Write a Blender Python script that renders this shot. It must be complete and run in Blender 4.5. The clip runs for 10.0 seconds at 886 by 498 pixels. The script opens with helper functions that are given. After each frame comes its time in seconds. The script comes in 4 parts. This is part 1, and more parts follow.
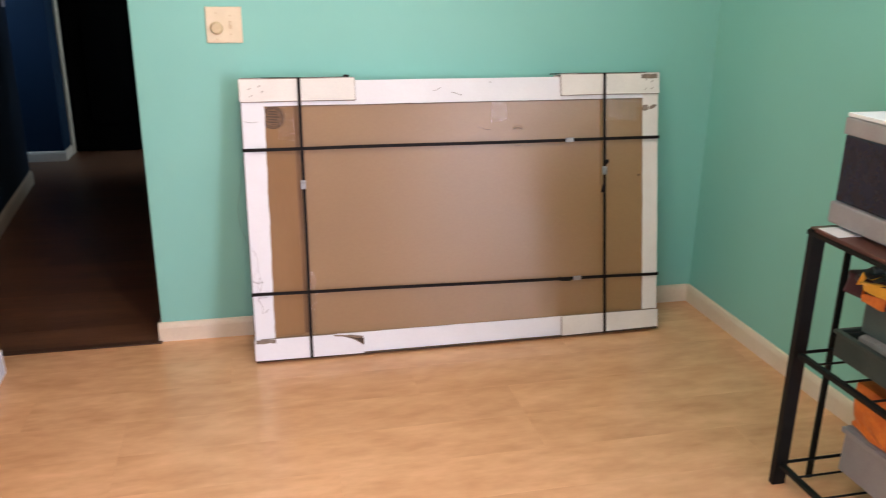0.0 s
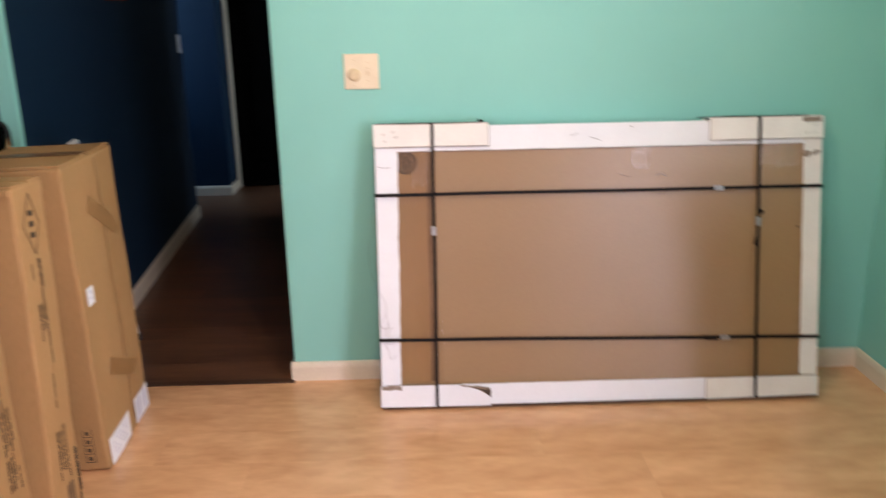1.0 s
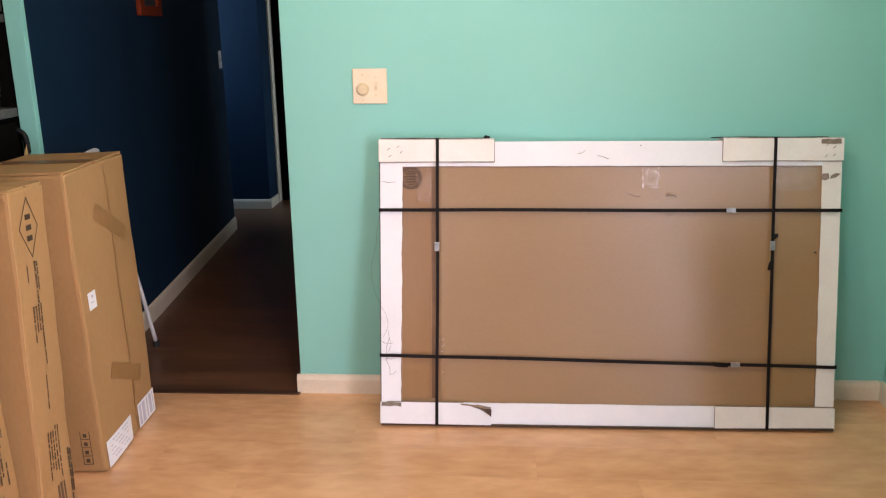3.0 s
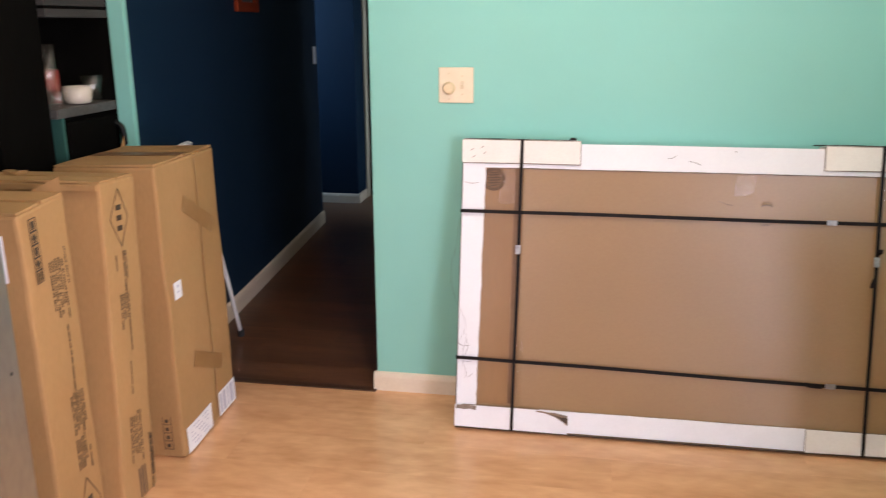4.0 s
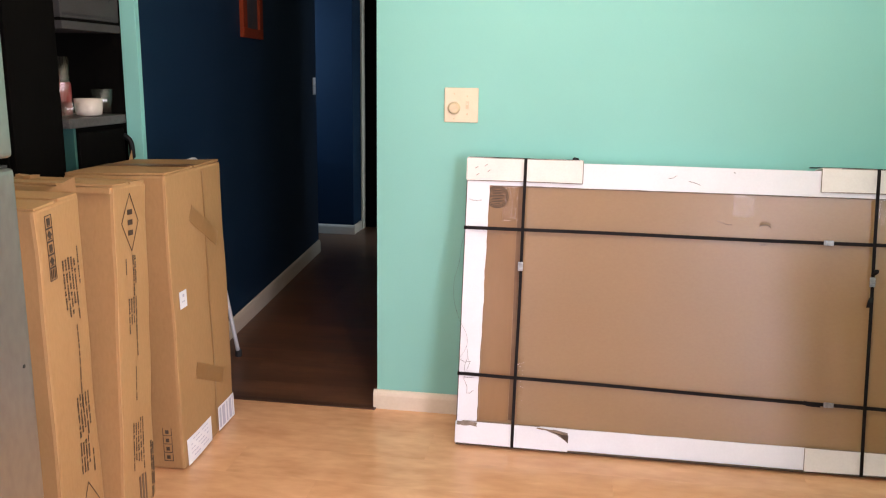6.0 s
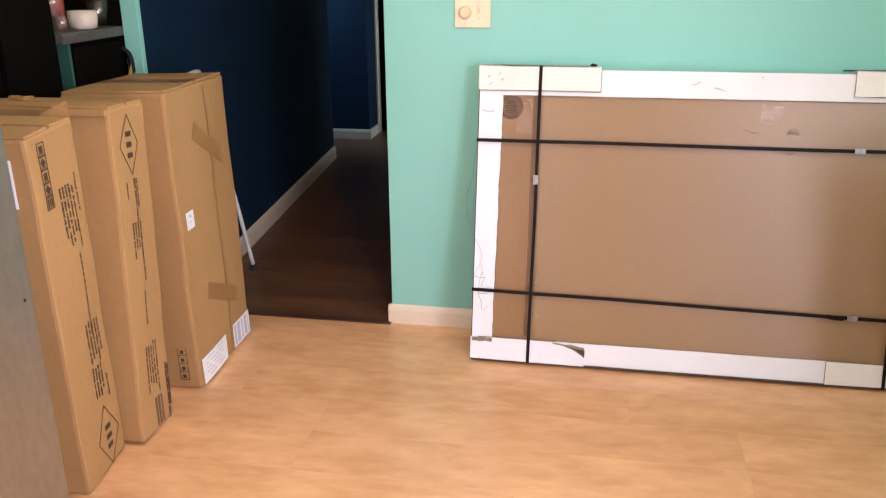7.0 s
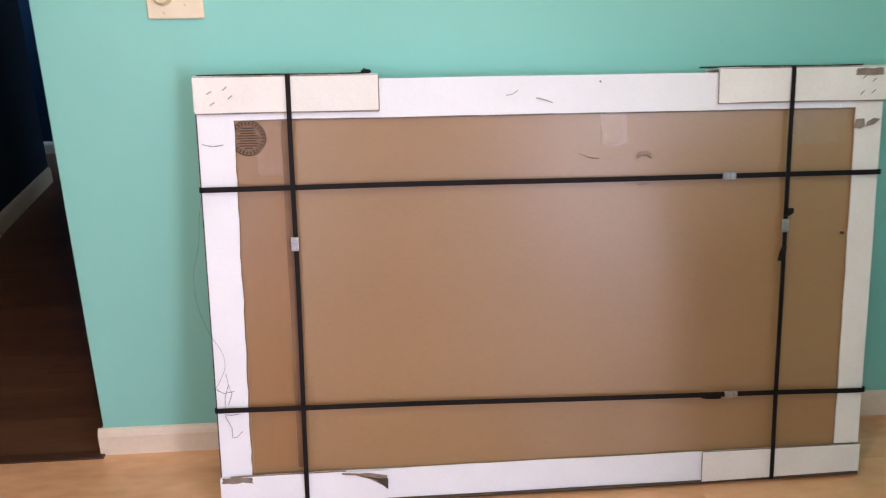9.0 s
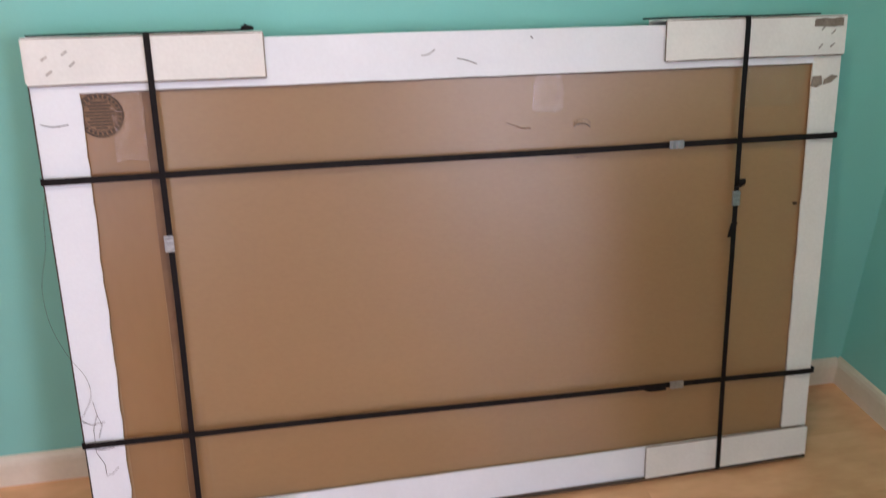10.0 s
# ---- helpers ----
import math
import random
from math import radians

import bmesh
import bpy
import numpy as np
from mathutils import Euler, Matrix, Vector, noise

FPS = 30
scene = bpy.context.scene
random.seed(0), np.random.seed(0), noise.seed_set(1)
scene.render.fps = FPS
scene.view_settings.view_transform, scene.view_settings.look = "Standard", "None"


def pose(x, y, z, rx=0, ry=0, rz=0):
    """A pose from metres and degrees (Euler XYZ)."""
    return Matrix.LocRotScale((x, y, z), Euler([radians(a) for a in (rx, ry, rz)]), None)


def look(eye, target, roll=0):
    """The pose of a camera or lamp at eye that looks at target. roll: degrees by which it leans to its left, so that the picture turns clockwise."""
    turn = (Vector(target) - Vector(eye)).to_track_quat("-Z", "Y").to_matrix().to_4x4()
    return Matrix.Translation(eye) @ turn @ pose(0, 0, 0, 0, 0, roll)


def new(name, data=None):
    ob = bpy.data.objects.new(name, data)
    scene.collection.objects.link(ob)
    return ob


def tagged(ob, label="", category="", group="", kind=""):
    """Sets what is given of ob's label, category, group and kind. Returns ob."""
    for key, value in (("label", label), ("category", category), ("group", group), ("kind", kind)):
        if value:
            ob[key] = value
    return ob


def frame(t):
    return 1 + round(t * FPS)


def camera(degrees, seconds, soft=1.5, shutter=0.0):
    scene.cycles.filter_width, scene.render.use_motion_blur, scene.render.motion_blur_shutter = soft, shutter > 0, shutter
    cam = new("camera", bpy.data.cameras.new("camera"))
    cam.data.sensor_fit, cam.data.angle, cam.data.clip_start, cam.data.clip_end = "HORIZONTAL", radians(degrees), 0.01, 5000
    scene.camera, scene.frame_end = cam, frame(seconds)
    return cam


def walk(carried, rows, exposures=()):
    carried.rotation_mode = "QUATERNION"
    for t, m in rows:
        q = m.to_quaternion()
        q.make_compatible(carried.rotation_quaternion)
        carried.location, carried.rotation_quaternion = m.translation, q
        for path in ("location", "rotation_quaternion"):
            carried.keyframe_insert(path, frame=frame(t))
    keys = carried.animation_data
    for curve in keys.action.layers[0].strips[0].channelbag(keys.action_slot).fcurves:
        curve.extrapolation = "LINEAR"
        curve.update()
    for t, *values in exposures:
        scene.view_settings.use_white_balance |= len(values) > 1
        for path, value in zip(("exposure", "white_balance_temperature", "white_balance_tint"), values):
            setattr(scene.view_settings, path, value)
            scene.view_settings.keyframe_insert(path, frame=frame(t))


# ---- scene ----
cam = camera(56.4, 10.0, soft=1.1, shutter=0.5)
PATH = [
    (0, (0.39, -2.935, 1.311), (0.808, -1.088, 0.669), 0.7),
    (0.2, (0.395, -2.944, 1.317), (0.745, -1.083, 0.672), -0.4),
    (0.5, (0.417, -2.899, 1.319), (0.704, -1.023, 0.689), -2.2),
    (0.7, (0.434, -2.87, 1.334), (0.678, -0.985, 0.709), -1.5),
    (1, (0.508, -2.839, 1.342), (0.543, -0.922, 0.771), -1.1),
    (1.2, (0.558, -2.813, 1.351), (0.458, -0.89, 0.813), -0.3),
    (1.5, (0.643, -2.801, 1.343), (0.415, -0.883, 0.825), -0.3),
    (1.7, (0.686, -2.797, 1.341), (0.407, -0.887, 0.817), -0.5),
    (2, (0.682, -2.819, 1.341), (0.411, -0.91, 0.808), -0.2),
    (2.5, (0.697, -2.829, 1.324), (0.517, -0.911, 0.787), -0.2),
    (2.7, (0.695, -2.832, 1.317), (0.594, -0.907, 0.783), -0.8),
    (3.8, (0.726, -2.774, 1.335), (0.466, -0.852, 0.846), -0.0),
    (4, (0.725, -2.778, 1.327), (0.4, -0.877, 0.799), -0.2),
    (4.5, (0.734, -2.814, 1.267), (0.31, -0.926, 0.763), -1.2),
    (5, (0.728, -2.834, 1.246), (0.339, -0.914, 0.845), -1.1),
    (5.2, (0.712, -2.828, 1.239), (0.376, -0.897, 0.841), -0.6),
    (6.3, (0.677, -2.843, 1.241), (0.38, -0.918, 0.787), 0.9),
    (6.5, (0.681, -2.831, 1.243), (0.381, -0.918, 0.743), 0.7),
    (7, (0.697, -2.747, 1.28), (0.357, -0.891, 0.617), -0.4),
    (7.3, (0.675, -2.661, 1.279), (0.448, -0.794, 0.598), -1.0),
    (7.5, (0.666, -2.551, 1.268), (0.607, -0.667, 0.599), -0.3),
    (7.7, (0.658, -2.437, 1.264), (0.791, -0.545, 0.628), 0.7),
    (8, (0.676, -2.313, 1.254), (0.923, -0.425, 0.642), 2.0),
    (8.2, (0.672, -2.24, 1.253), (0.947, -0.36, 0.63), 2.7),
    (8.5, (0.679, -2.066, 1.24), (0.93, -0.193, 0.584), 2.0),
    (8.7, (0.702, -1.976, 1.238), (0.865, -0.101, 0.562), -0.2),
    (9, (0.704, -1.852, 1.234), (0.862, 0.009, 0.521), -0.2),
    (9.2, (0.692, -1.766, 1.228), (0.918, 0.078, 0.486), 0.5),
    (9.5, (0.681, -1.635, 1.226), (1.013, 0.189, 0.475), -0.1),
    (9.7, (0.692, -1.581, 1.217), (1.066, 0.228, 0.452), -0.5),
    (10, (0.716, -1.545, 1.242), (1.103, 0.212, 0.37), 0.8),
]
walk(cam, [(t, look(eye, target, roll)) for t, eye, target, roll in PATH],
     [(0.0, -0.10, 6380, 11), (2.0, -0.05, 6470, 11), (4.5, 0.02, 6470, 11), (7.0, 0.16, 6450, 11), (8.0, 0.08, 6250, 11), (9.0, -0.08, 5980, 10), (10.0, -0.36, 5900, 9.5)])

# ---- light ----
world = bpy.data.worlds.new("sky")
scene.world = world
world.use_nodes = True
wn = world.node_tree.nodes
sky = wn.new("ShaderNodeTexSky")
sky.sky_type, sky.sun_disc = "NISHITA", False
sky.sun_elevation, sky.sun_rotation = radians(48), radians(330)
world.node_tree.links.new(sky.outputs[0], wn["Background"].inputs[0])
wn["Background"].inputs[1].default_value = 0.12

sun = new("sun", bpy.data.lights.new("sun", "SUN"))
sun.data.energy, sun.data.angle, sun.data.color = 2.5, radians(0.5), (1.0, 0.95, 0.88)
sun.matrix_world = look((-3, 6, 8), (0, 0, 0))


def window_light(name, eye, target, w, h, watts, colour):
    """Daylight that enters through a window opening."""
    lamp = bpy.data.lights.new(name, "AREA")
    lamp.shape, lamp.size, lamp.size_y, lamp.energy, lamp.color = "RECTANGLE", w, h, watts, colour
    ob = new(name, lamp)
    ob.matrix_world = look(eye, target)
    return ob


DAYLIGHT = (0.95, 0.835, 0.985)
window_light("daylight_terrace_door", (2.19, -3.275, 1.08), (0, -3.275, 1.0), 1.38, 1.80, 108, DAYLIGHT)
window_light("daylight_east_window", (2.19, -1.70, 1.54), (0, -1.70, 1.45), 0.50, 0.76, 11, DAYLIGHT)
window_light("daylight_south", (-0.80, -4.46, 1.25), (0.6, 0, 0.8), 1.0, 1.6, 28, (0.99, 0.86, 0.99))
# added lamp behind an unseen opening, to light the hallway's far corner
window_light("hall_fill_light", (0.55, 3.17, 1.05), (-1.0, 3.17, 1.0), 0.40, 1.7, 7, (0.78, 0.88, 1.0))
# added lamp that brightens the blue wall of the side passage
window_light("passage_fill_light", (-1.72, 2.57, 1.48), (-1.35, 3.20, 0.95), 0.8, 0.9, 10, (0.42, 0.66, 1.0))
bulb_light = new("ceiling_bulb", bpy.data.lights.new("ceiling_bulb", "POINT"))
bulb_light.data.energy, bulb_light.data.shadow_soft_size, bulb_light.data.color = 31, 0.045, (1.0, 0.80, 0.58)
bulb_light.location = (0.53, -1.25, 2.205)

# ---- materials ----


def shader(name):
    m = bpy.data.materials.new(name)
    m.use_nodes = True
    return m, m.node_tree.nodes, m.node_tree.links, m.node_tree.nodes["Principled BSDF"]


def finish(name, dark, light, rough=0.6, scale=6.0, stretch=(1, 1, 1), fine=180.0, bump=0.15, metal=0.0,
           vary=0.0, low=0.35, high=0.65, spec=0.5, distance=0.002, detail=5.0):
    """A surface of two close tones: broad blotches, fine grain in colour, gloss and relief. vary: from piece to piece."""
    m, n, l, bsdf = shader(name)
    tc, info = n.new("ShaderNodeTexCoord"), n.new("ShaderNodeObjectInfo")
    shift = n.new("ShaderNodeVectorMath")
    shift.operation = "MULTIPLY_ADD"
    shift.inputs[1].default_value = (1, 1, 1)
    off = n.new("ShaderNodeVectorMath")
    off.operation = "SCALE"
    off.inputs[0].default_value = (17.0, 11.0, 7.0)
    l.new(info.outputs["Random"], off.inputs["Scale"])
    l.new(tc.outputs["Object"], shift.inputs[0])
    l.new(off.outputs[0], shift.inputs[2])
    mp = n.new("ShaderNodeMapping")
    mp.inputs["Scale"].default_value = stretch
    l.new(shift.outputs[0], mp.inputs[0])
    broad, grain = n.new("ShaderNodeTexNoise"), n.new("ShaderNodeTexNoise")
    broad.inputs["Scale"].default_value, broad.inputs["Detail"].default_value = scale, detail
    grain.inputs["Scale"].default_value, grain.inputs["Detail"].default_value = fine, 3.0
    l.new(mp.outputs[0], broad.inputs["Vector"])
    l.new(mp.outputs[0], grain.inputs["Vector"])
    mixed = n.new("ShaderNodeMath")
    mixed.operation = "MULTIPLY_ADD"
    mixed.inputs[1].default_value = 0.35
    l.new(grain.outputs["Fac"], mixed.inputs[0])
    half = n.new("ShaderNodeMath")
    half.operation = "MULTIPLY"
    half.inputs[1].default_value = 0.65
    l.new(broad.outputs["Fac"], half.inputs[0])
    l.new(half.outputs[0], mixed.inputs[2])
    ramp = n.new("ShaderNodeValToRGB")
    ramp.color_ramp.elements[0].position, ramp.color_ramp.elements[1].position = low, high
    ramp.color_ramp.elements[0].color, ramp.color_ramp.elements[1].color = (*dark, 1), (*light, 1)
    l.new(mixed.outputs[0], ramp.inputs[0])
    hsv = n.new("ShaderNodeHueSaturation")
    rng = n.new("ShaderNodeMapRange")
    rng.inputs["To Min"].default_value, rng.inputs["To Max"].default_value = 1 - vary, 1 + vary
    l.new(info.outputs["Random"], rng.inputs["Value"])
    l.new(rng.outputs[0], hsv.inputs["Value"])
    l.new(ramp.outputs[0], hsv.inputs["Color"])
    l.new(hsv.outputs[0], bsdf.inputs["Base Color"])
    gloss = n.new("ShaderNodeMapRange")
    gloss.inputs["To Min"].default_value, gloss.inputs["To Max"].default_value = rough * 0.88, min(1.0, rough * 1.12)
    l.new(broad.outputs["Fac"], gloss.inputs["Value"])
    l.new(gloss.outputs[0], bsdf.inputs["Roughness"])
    bp = n.new("ShaderNodeBump")
    bp.inputs["Strength"].default_value, bp.inputs["Distance"].default_value = bump, distance
    l.new(grain.outputs["Fac"], bp.inputs["Height"])
    l.new(bp.outputs[0], bsdf.inputs["Normal"])
    bsdf.inputs["Metallic"].default_value = metal
    bsdf.inputs["Specular IOR Level"].default_value = spec
    return m


def clear_film(name, rough, amount):
    """Thin clear plastic film: see-through, with a thin crinkled gloss."""
    m, n, l, bsdf = shader(name)
    see, gloss, both = n.new("ShaderNodeBsdfTransparent"), n.new("ShaderNodeBsdfGlossy"), n.new("ShaderNodeAddShader")
    see.inputs[0].default_value = (0.97, 0.965, 0.95, 1)
    gloss.inputs["Color"].default_value = (amount, amount, amount, 1)
    gloss.inputs["Roughness"].default_value = rough
    crinkle, bp = n.new("ShaderNodeTexNoise"), n.new("ShaderNodeBump")
    crinkle.inputs["Scale"].default_value, crinkle.inputs["Detail"].default_value = 22, 3
    bp.inputs["Strength"].default_value, bp.inputs["Distance"].default_value = 0.25, 0.004
    l.new(crinkle.outputs["Fac"], bp.inputs["Height"])
    l.new(bp.outputs[0], gloss.inputs["Normal"])
    l.new(see.outputs[0], both.inputs[0])
    l.new(gloss.outputs[0], both.inputs[1])
    l.new(both.outputs[0], n["Material Output"].inputs[0])
    n.remove(bsdf)
    return m


def glass(name, tint=(0.95, 0.97, 0.96)):
    m, n, l, bsdf = shader(name)
    bsdf.inputs["Base Color"].default_value = (*tint, 1)
    bsdf.inputs["Roughness"].default_value = 0.03
    bsdf.inputs["Transmission Weight"].default_value = 1.0
    return m


def lit_glass(name, colour, strength):
    m, n, l, bsdf = shader(name)
    bsdf.inputs["Emission Color"].default_value = (*colour, 1)
    bsdf.inputs["Emission Strength"].default_value = strength
    return m


M = {
    "teal": finish("teal_wall_paint", (0.232, 0.560, 0.482), (0.254, 0.595, 0.514), 0.55, 1.6, fine=320, bump=0.12, distance=0.001),
    "blue": finish("navy_blue_wall_paint", (0.0058, 0.0215, 0.046), (0.0070, 0.0245, 0.052), 0.6, 1.6, fine=320, bump=0.12, distance=0.001, spec=0.20),
    "ceiling": finish("white_ceiling_paint", (0.72, 0.71, 0.68), (0.78, 0.77, 0.74), 0.85, 3, fine=150, bump=0.4),
    "trim": finish("ivory_trim_paint", (0.68, 0.60, 0.46), (0.76, 0.68, 0.54), 0.4, 5, fine=90, bump=0.06),
    "oak": finish("light_maple_laminate", (0.608, 0.314, 0.145), (0.856, 0.502, 0.273), 0.25, 3.8, (1.0, 2.6, 1), fine=15, bump=0.02,
                  vary=0.040, low=0.27, high=0.70, distance=0.0006),
    "walnut": finish("dark_walnut_laminate", (0.080, 0.034, 0.016), (0.165, 0.076, 0.037), 0.36, 2.6, (1.1, 8, 1), fine=16, bump=0.05,
                     vary=0.14, low=0.30, high=0.70, distance=0.0006),
    "joint": finish("floor_joint", (0.26, 0.15, 0.08), (0.32, 0.19, 0.10), 0.8),
    "strip": finish("dark_threshold_strip", (0.050, 0.024, 0.013), (0.085, 0.042, 0.022), 0.4, 8, fine=60),
    "card": finish("brown_cardboard", (0.352, 0.201, 0.078), (0.425, 0.246, 0.101), 0.72, 3.0, (1, 1, 0.4), fine=130, bump=0.10, vary=0.02),
    "sheet": finish("brown_cardboard_sheet", (0.268, 0.157, 0.065), (0.326, 0.196, 0.085), 0.34, 1.6, (0.6, 1, 1), fine=150, bump=0.008, spec=1.0, low=0.25, high=0.75),
    "torn": finish("torn_cardboard", (0.20, 0.13, 0.08), (0.34, 0.24, 0.16), 0.9, 40, fine=300, bump=0.5),
    "tape": finish("brown_packing_tape", (0.322, 0.178, 0.069), (0.360, 0.202, 0.083), 0.35, 10, fine=60, bump=0.1),
    "edge_tape": finish("orange_brown_edge_tape", (0.248, 0.134, 0.050), (0.292, 0.162, 0.064), 0.30, 9, (1, 1, 0.3), fine=70, bump=0.06, low=0.25, high=0.75, spec=0.6),
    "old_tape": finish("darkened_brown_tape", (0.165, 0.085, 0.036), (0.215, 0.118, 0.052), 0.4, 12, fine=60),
    "white_card": finish("white_cardboard", (0.76, 0.78, 0.805), (0.84, 0.86, 0.89), 0.55, 7, fine=160, bump=0.05, low=0.22, high=0.70),
    "cream_card": finish("cream_cardboard", (0.71, 0.695, 0.645), (0.83, 0.815, 0.765), 0.6, 8, fine=160, bump=0.08, low=0.25, high=0.68),
    "scuff": finish("grey_brown_scuff_and_shade", (0.16, 0.125, 0.095), (0.30, 0.25, 0.20), 0.85, 50, fine=300),
    "strap": finish("black_plastic_strap", (0.008, 0.006, 0.006), (0.014, 0.011, 0.011), 0.5, 60, fine=500, bump=0.3, spec=0.13),
    "zinc": finish("crimped_zinc", (0.34, 0.34, 0.34), (0.52, 0.52, 0.51), 0.38, 90, fine=400, metal=0.9),
    "ink": finish("dark_ink_and_shade", (0.045, 0.028, 0.016), (0.075, 0.047, 0.027), 0.7, 60),
    "faded": finish("faded_print_ink", (0.13, 0.078, 0.042), (0.17, 0.10, 0.055), 0.7, 60),
    "paper": finish("white_label_paper", (0.84, 0.84, 0.88), (0.90, 0.90, 0.93), 0.55, 20, fine=300, bump=0.05),
    "label_ink": finish("blue_grey_label_ink", (0.50, 0.50, 0.60), (0.58, 0.58, 0.68), 0.6, 60),
    "film": clear_film("clear_packing_tape", 0.06, 0.022),
    "plate": finish("almond_plastic", (0.72, 0.62, 0.43), (0.78, 0.68, 0.49), 0.35, 20, fine=200, bump=0.04),
    "knob": finish("aged_almond_plastic", (0.62, 0.50, 0.30), (0.70, 0.58, 0.36), 0.3, 20, fine=200, bump=0.04),
    "steel": finish("grey_appliance_steel", (0.34, 0.34, 0.31), (0.44, 0.44, 0.40), 0.34, 2.6, (1, 1, 0.45), fine=60, bump=0.010, metal=0.9),
    "gasket": finish("dark_rubber_gasket", (0.012, 0.014, 0.012), (0.03, 0.034, 0.03), 0.7, 30),
    "black_metal": finish("black_powder_coat", (0.004, 0.005, 0.005), (0.008, 0.009, 0.009), 0.5, 30, fine=300, bump=0.15, spec=0.2),
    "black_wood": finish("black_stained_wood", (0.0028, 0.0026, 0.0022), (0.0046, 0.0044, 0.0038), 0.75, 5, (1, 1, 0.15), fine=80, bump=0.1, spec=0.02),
    "red_wood": finish("reddish_brown_board", (0.085, 0.030, 0.022), (0.14, 0.052, 0.036), 0.35, 5, (4, 0.6, 1), fine=60, bump=0.08),
    "counter": finish("grey_speckled_worktop", (0.055, 0.052, 0.048), (0.10, 0.095, 0.088), 0.45, 90, fine=300, bump=0.05),
    "oven": finish("silver_grey_plastic", (0.30, 0.285, 0.29), (0.36, 0.345, 0.35), 0.4, 15, fine=200, metal=0.2),
    "oven_top_glare": finish("white_top_glare", (0.78, 0.78, 0.78), (0.84, 0.84, 0.83), 0.25, 10),
    "dark_glass": finish("dark_oven_glass", (0.010, 0.015, 0.030), (0.014, 0.020, 0.038), 0.10, 20, bump=0.0),
    "orange": finish("orange_plastic_bag", (0.52, 0.11, 0.018), (0.70, 0.20, 0.03), 0.35, 25, fine=80, bump=0.4),
    "yellow": finish("yellow_packaging", (0.75, 0.36, 0.03), (0.85, 0.46, 0.05), 0.35, 25),
    "wine": finish("dark_wine_packaging", (0.045, 0.018, 0.022), (0.080, 0.030, 0.035), 0.30, 25),
    "red": finish("red_packaging", (0.17, 0.016, 0.013), (0.24, 0.026, 0.02), 0.4, 25),
    "bin": finish("dark_green_plastic", (0.03, 0.045, 0.04), (0.045, 0.06, 0.055), 0.45, 20),
    "tub": finish("grey_green_plastic", (0.075, 0.105, 0.095), (0.095, 0.130, 0.118), 0.45, 12),
    "grey_cloth": finish("grey_cloth", (0.22, 0.23, 0.23), (0.32, 0.33, 0.33), 0.9, 20, fine=400, bump=0.5),
    "tube": finish("white_enamelled_tube", (0.66, 0.66, 0.65), (0.74, 0.74, 0.73), 0.35, 20),
    "rubber": finish("black_rubber", (0.012, 0.012, 0.012), (0.02, 0.02, 0.02), 0.7, 30),
    "china": finish("cream_china", (0.54, 0.48, 0.40), (0.62, 0.56, 0.47), 0.25, 10),
    "carton": finish("grey_carton", (0.036, 0.035, 0.033), (0.048, 0.047, 0.044), 0.8, 8, spec=0.2),
    "frame_orange": finish("orange_red_frame", (0.17, 0.026, 0.008), (0.23, 0.036, 0.011), 0.6, 15, spec=0.12),
    "picture": finish("dark_print", (0.015, 0.02, 0.03), (0.05, 0.045, 0.045), 0.5, 12),
    "clear": clear_film("clear_glass", 0.06, 0.10),
    "teal_in_shade": finish("shaded_teal_wall", (0.022, 0.085, 0.072), (0.028, 0.100, 0.085), 0.6, 3),
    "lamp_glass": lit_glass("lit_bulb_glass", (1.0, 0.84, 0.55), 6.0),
    "pane": glass("window_pane"),
    "outside": finish("distant_garden_green", (0.05, 0.09, 0.03), (0.10, 0.15, 0.06), 0.9, 0.6),
}

# ---- building blocks ----


def mesh_of(name, bm, material, smooth=False):
    me = bpy.data.meshes.new(name)
    bmesh.ops.recalc_face_normals(bm, faces=bm.faces)
    if smooth:
        for f in bm.faces:
            f.smooth = True
    bm.to_mesh(me)
    bm.free()
    me.materials.append(M[material])
    return me


def part(name, bm, material, parent=None, label="", at=None, smooth=False):
    """Links a bmesh as one mesh object, under a thing or a part if one is given."""
    ob = new(name, mesh_of(name, bm, material, smooth))
    if parent:
        ob.parent = parent
    if at is not None:
        ob.matrix_basis = at
    if label:
        ob["label"] = label
    return ob


def thing(name, label, category, at=None, group="", kind=""):
    ob = new(name)
    ob.empty_display_size = 0.1
    if at is not None:
        ob.matrix_basis = at
    return tagged(ob, label, category, group, kind)


def structure(name, bm, material, label, category):
    return tagged(part(name, bm, material), label, category, kind="structure")


def box(a, b, bevel=0.0, seg=2, bm=None):
    """A block between two corners, with rounded edges."""
    bm2 = bmesh.new()
    bmesh.ops.create_cube(bm2, size=1)
    for v in bm2.verts:
        v.co = Vector([a[i] + (v.co[i] + 0.5) * (b[i] - a[i]) for i in range(3)])
    if bevel:
        bmesh.ops.bevel(bm2, geom=bm2.edges[:], offset=bevel, segments=seg, affect="EDGES", profile=0.6)
    if bm is None:
        return bm2
    me = bpy.data.meshes.new("tmp")
    bm2.to_mesh(me)
    bm2.free()
    bm.from_mesh(me)
    bpy.data.meshes.remove(me)
    return bm


def boxes(pairs, bevel=0.0):
    bm = bmesh.new()
    for a, b in pairs:
        box(a, b, bevel, bm=bm)
    return bm


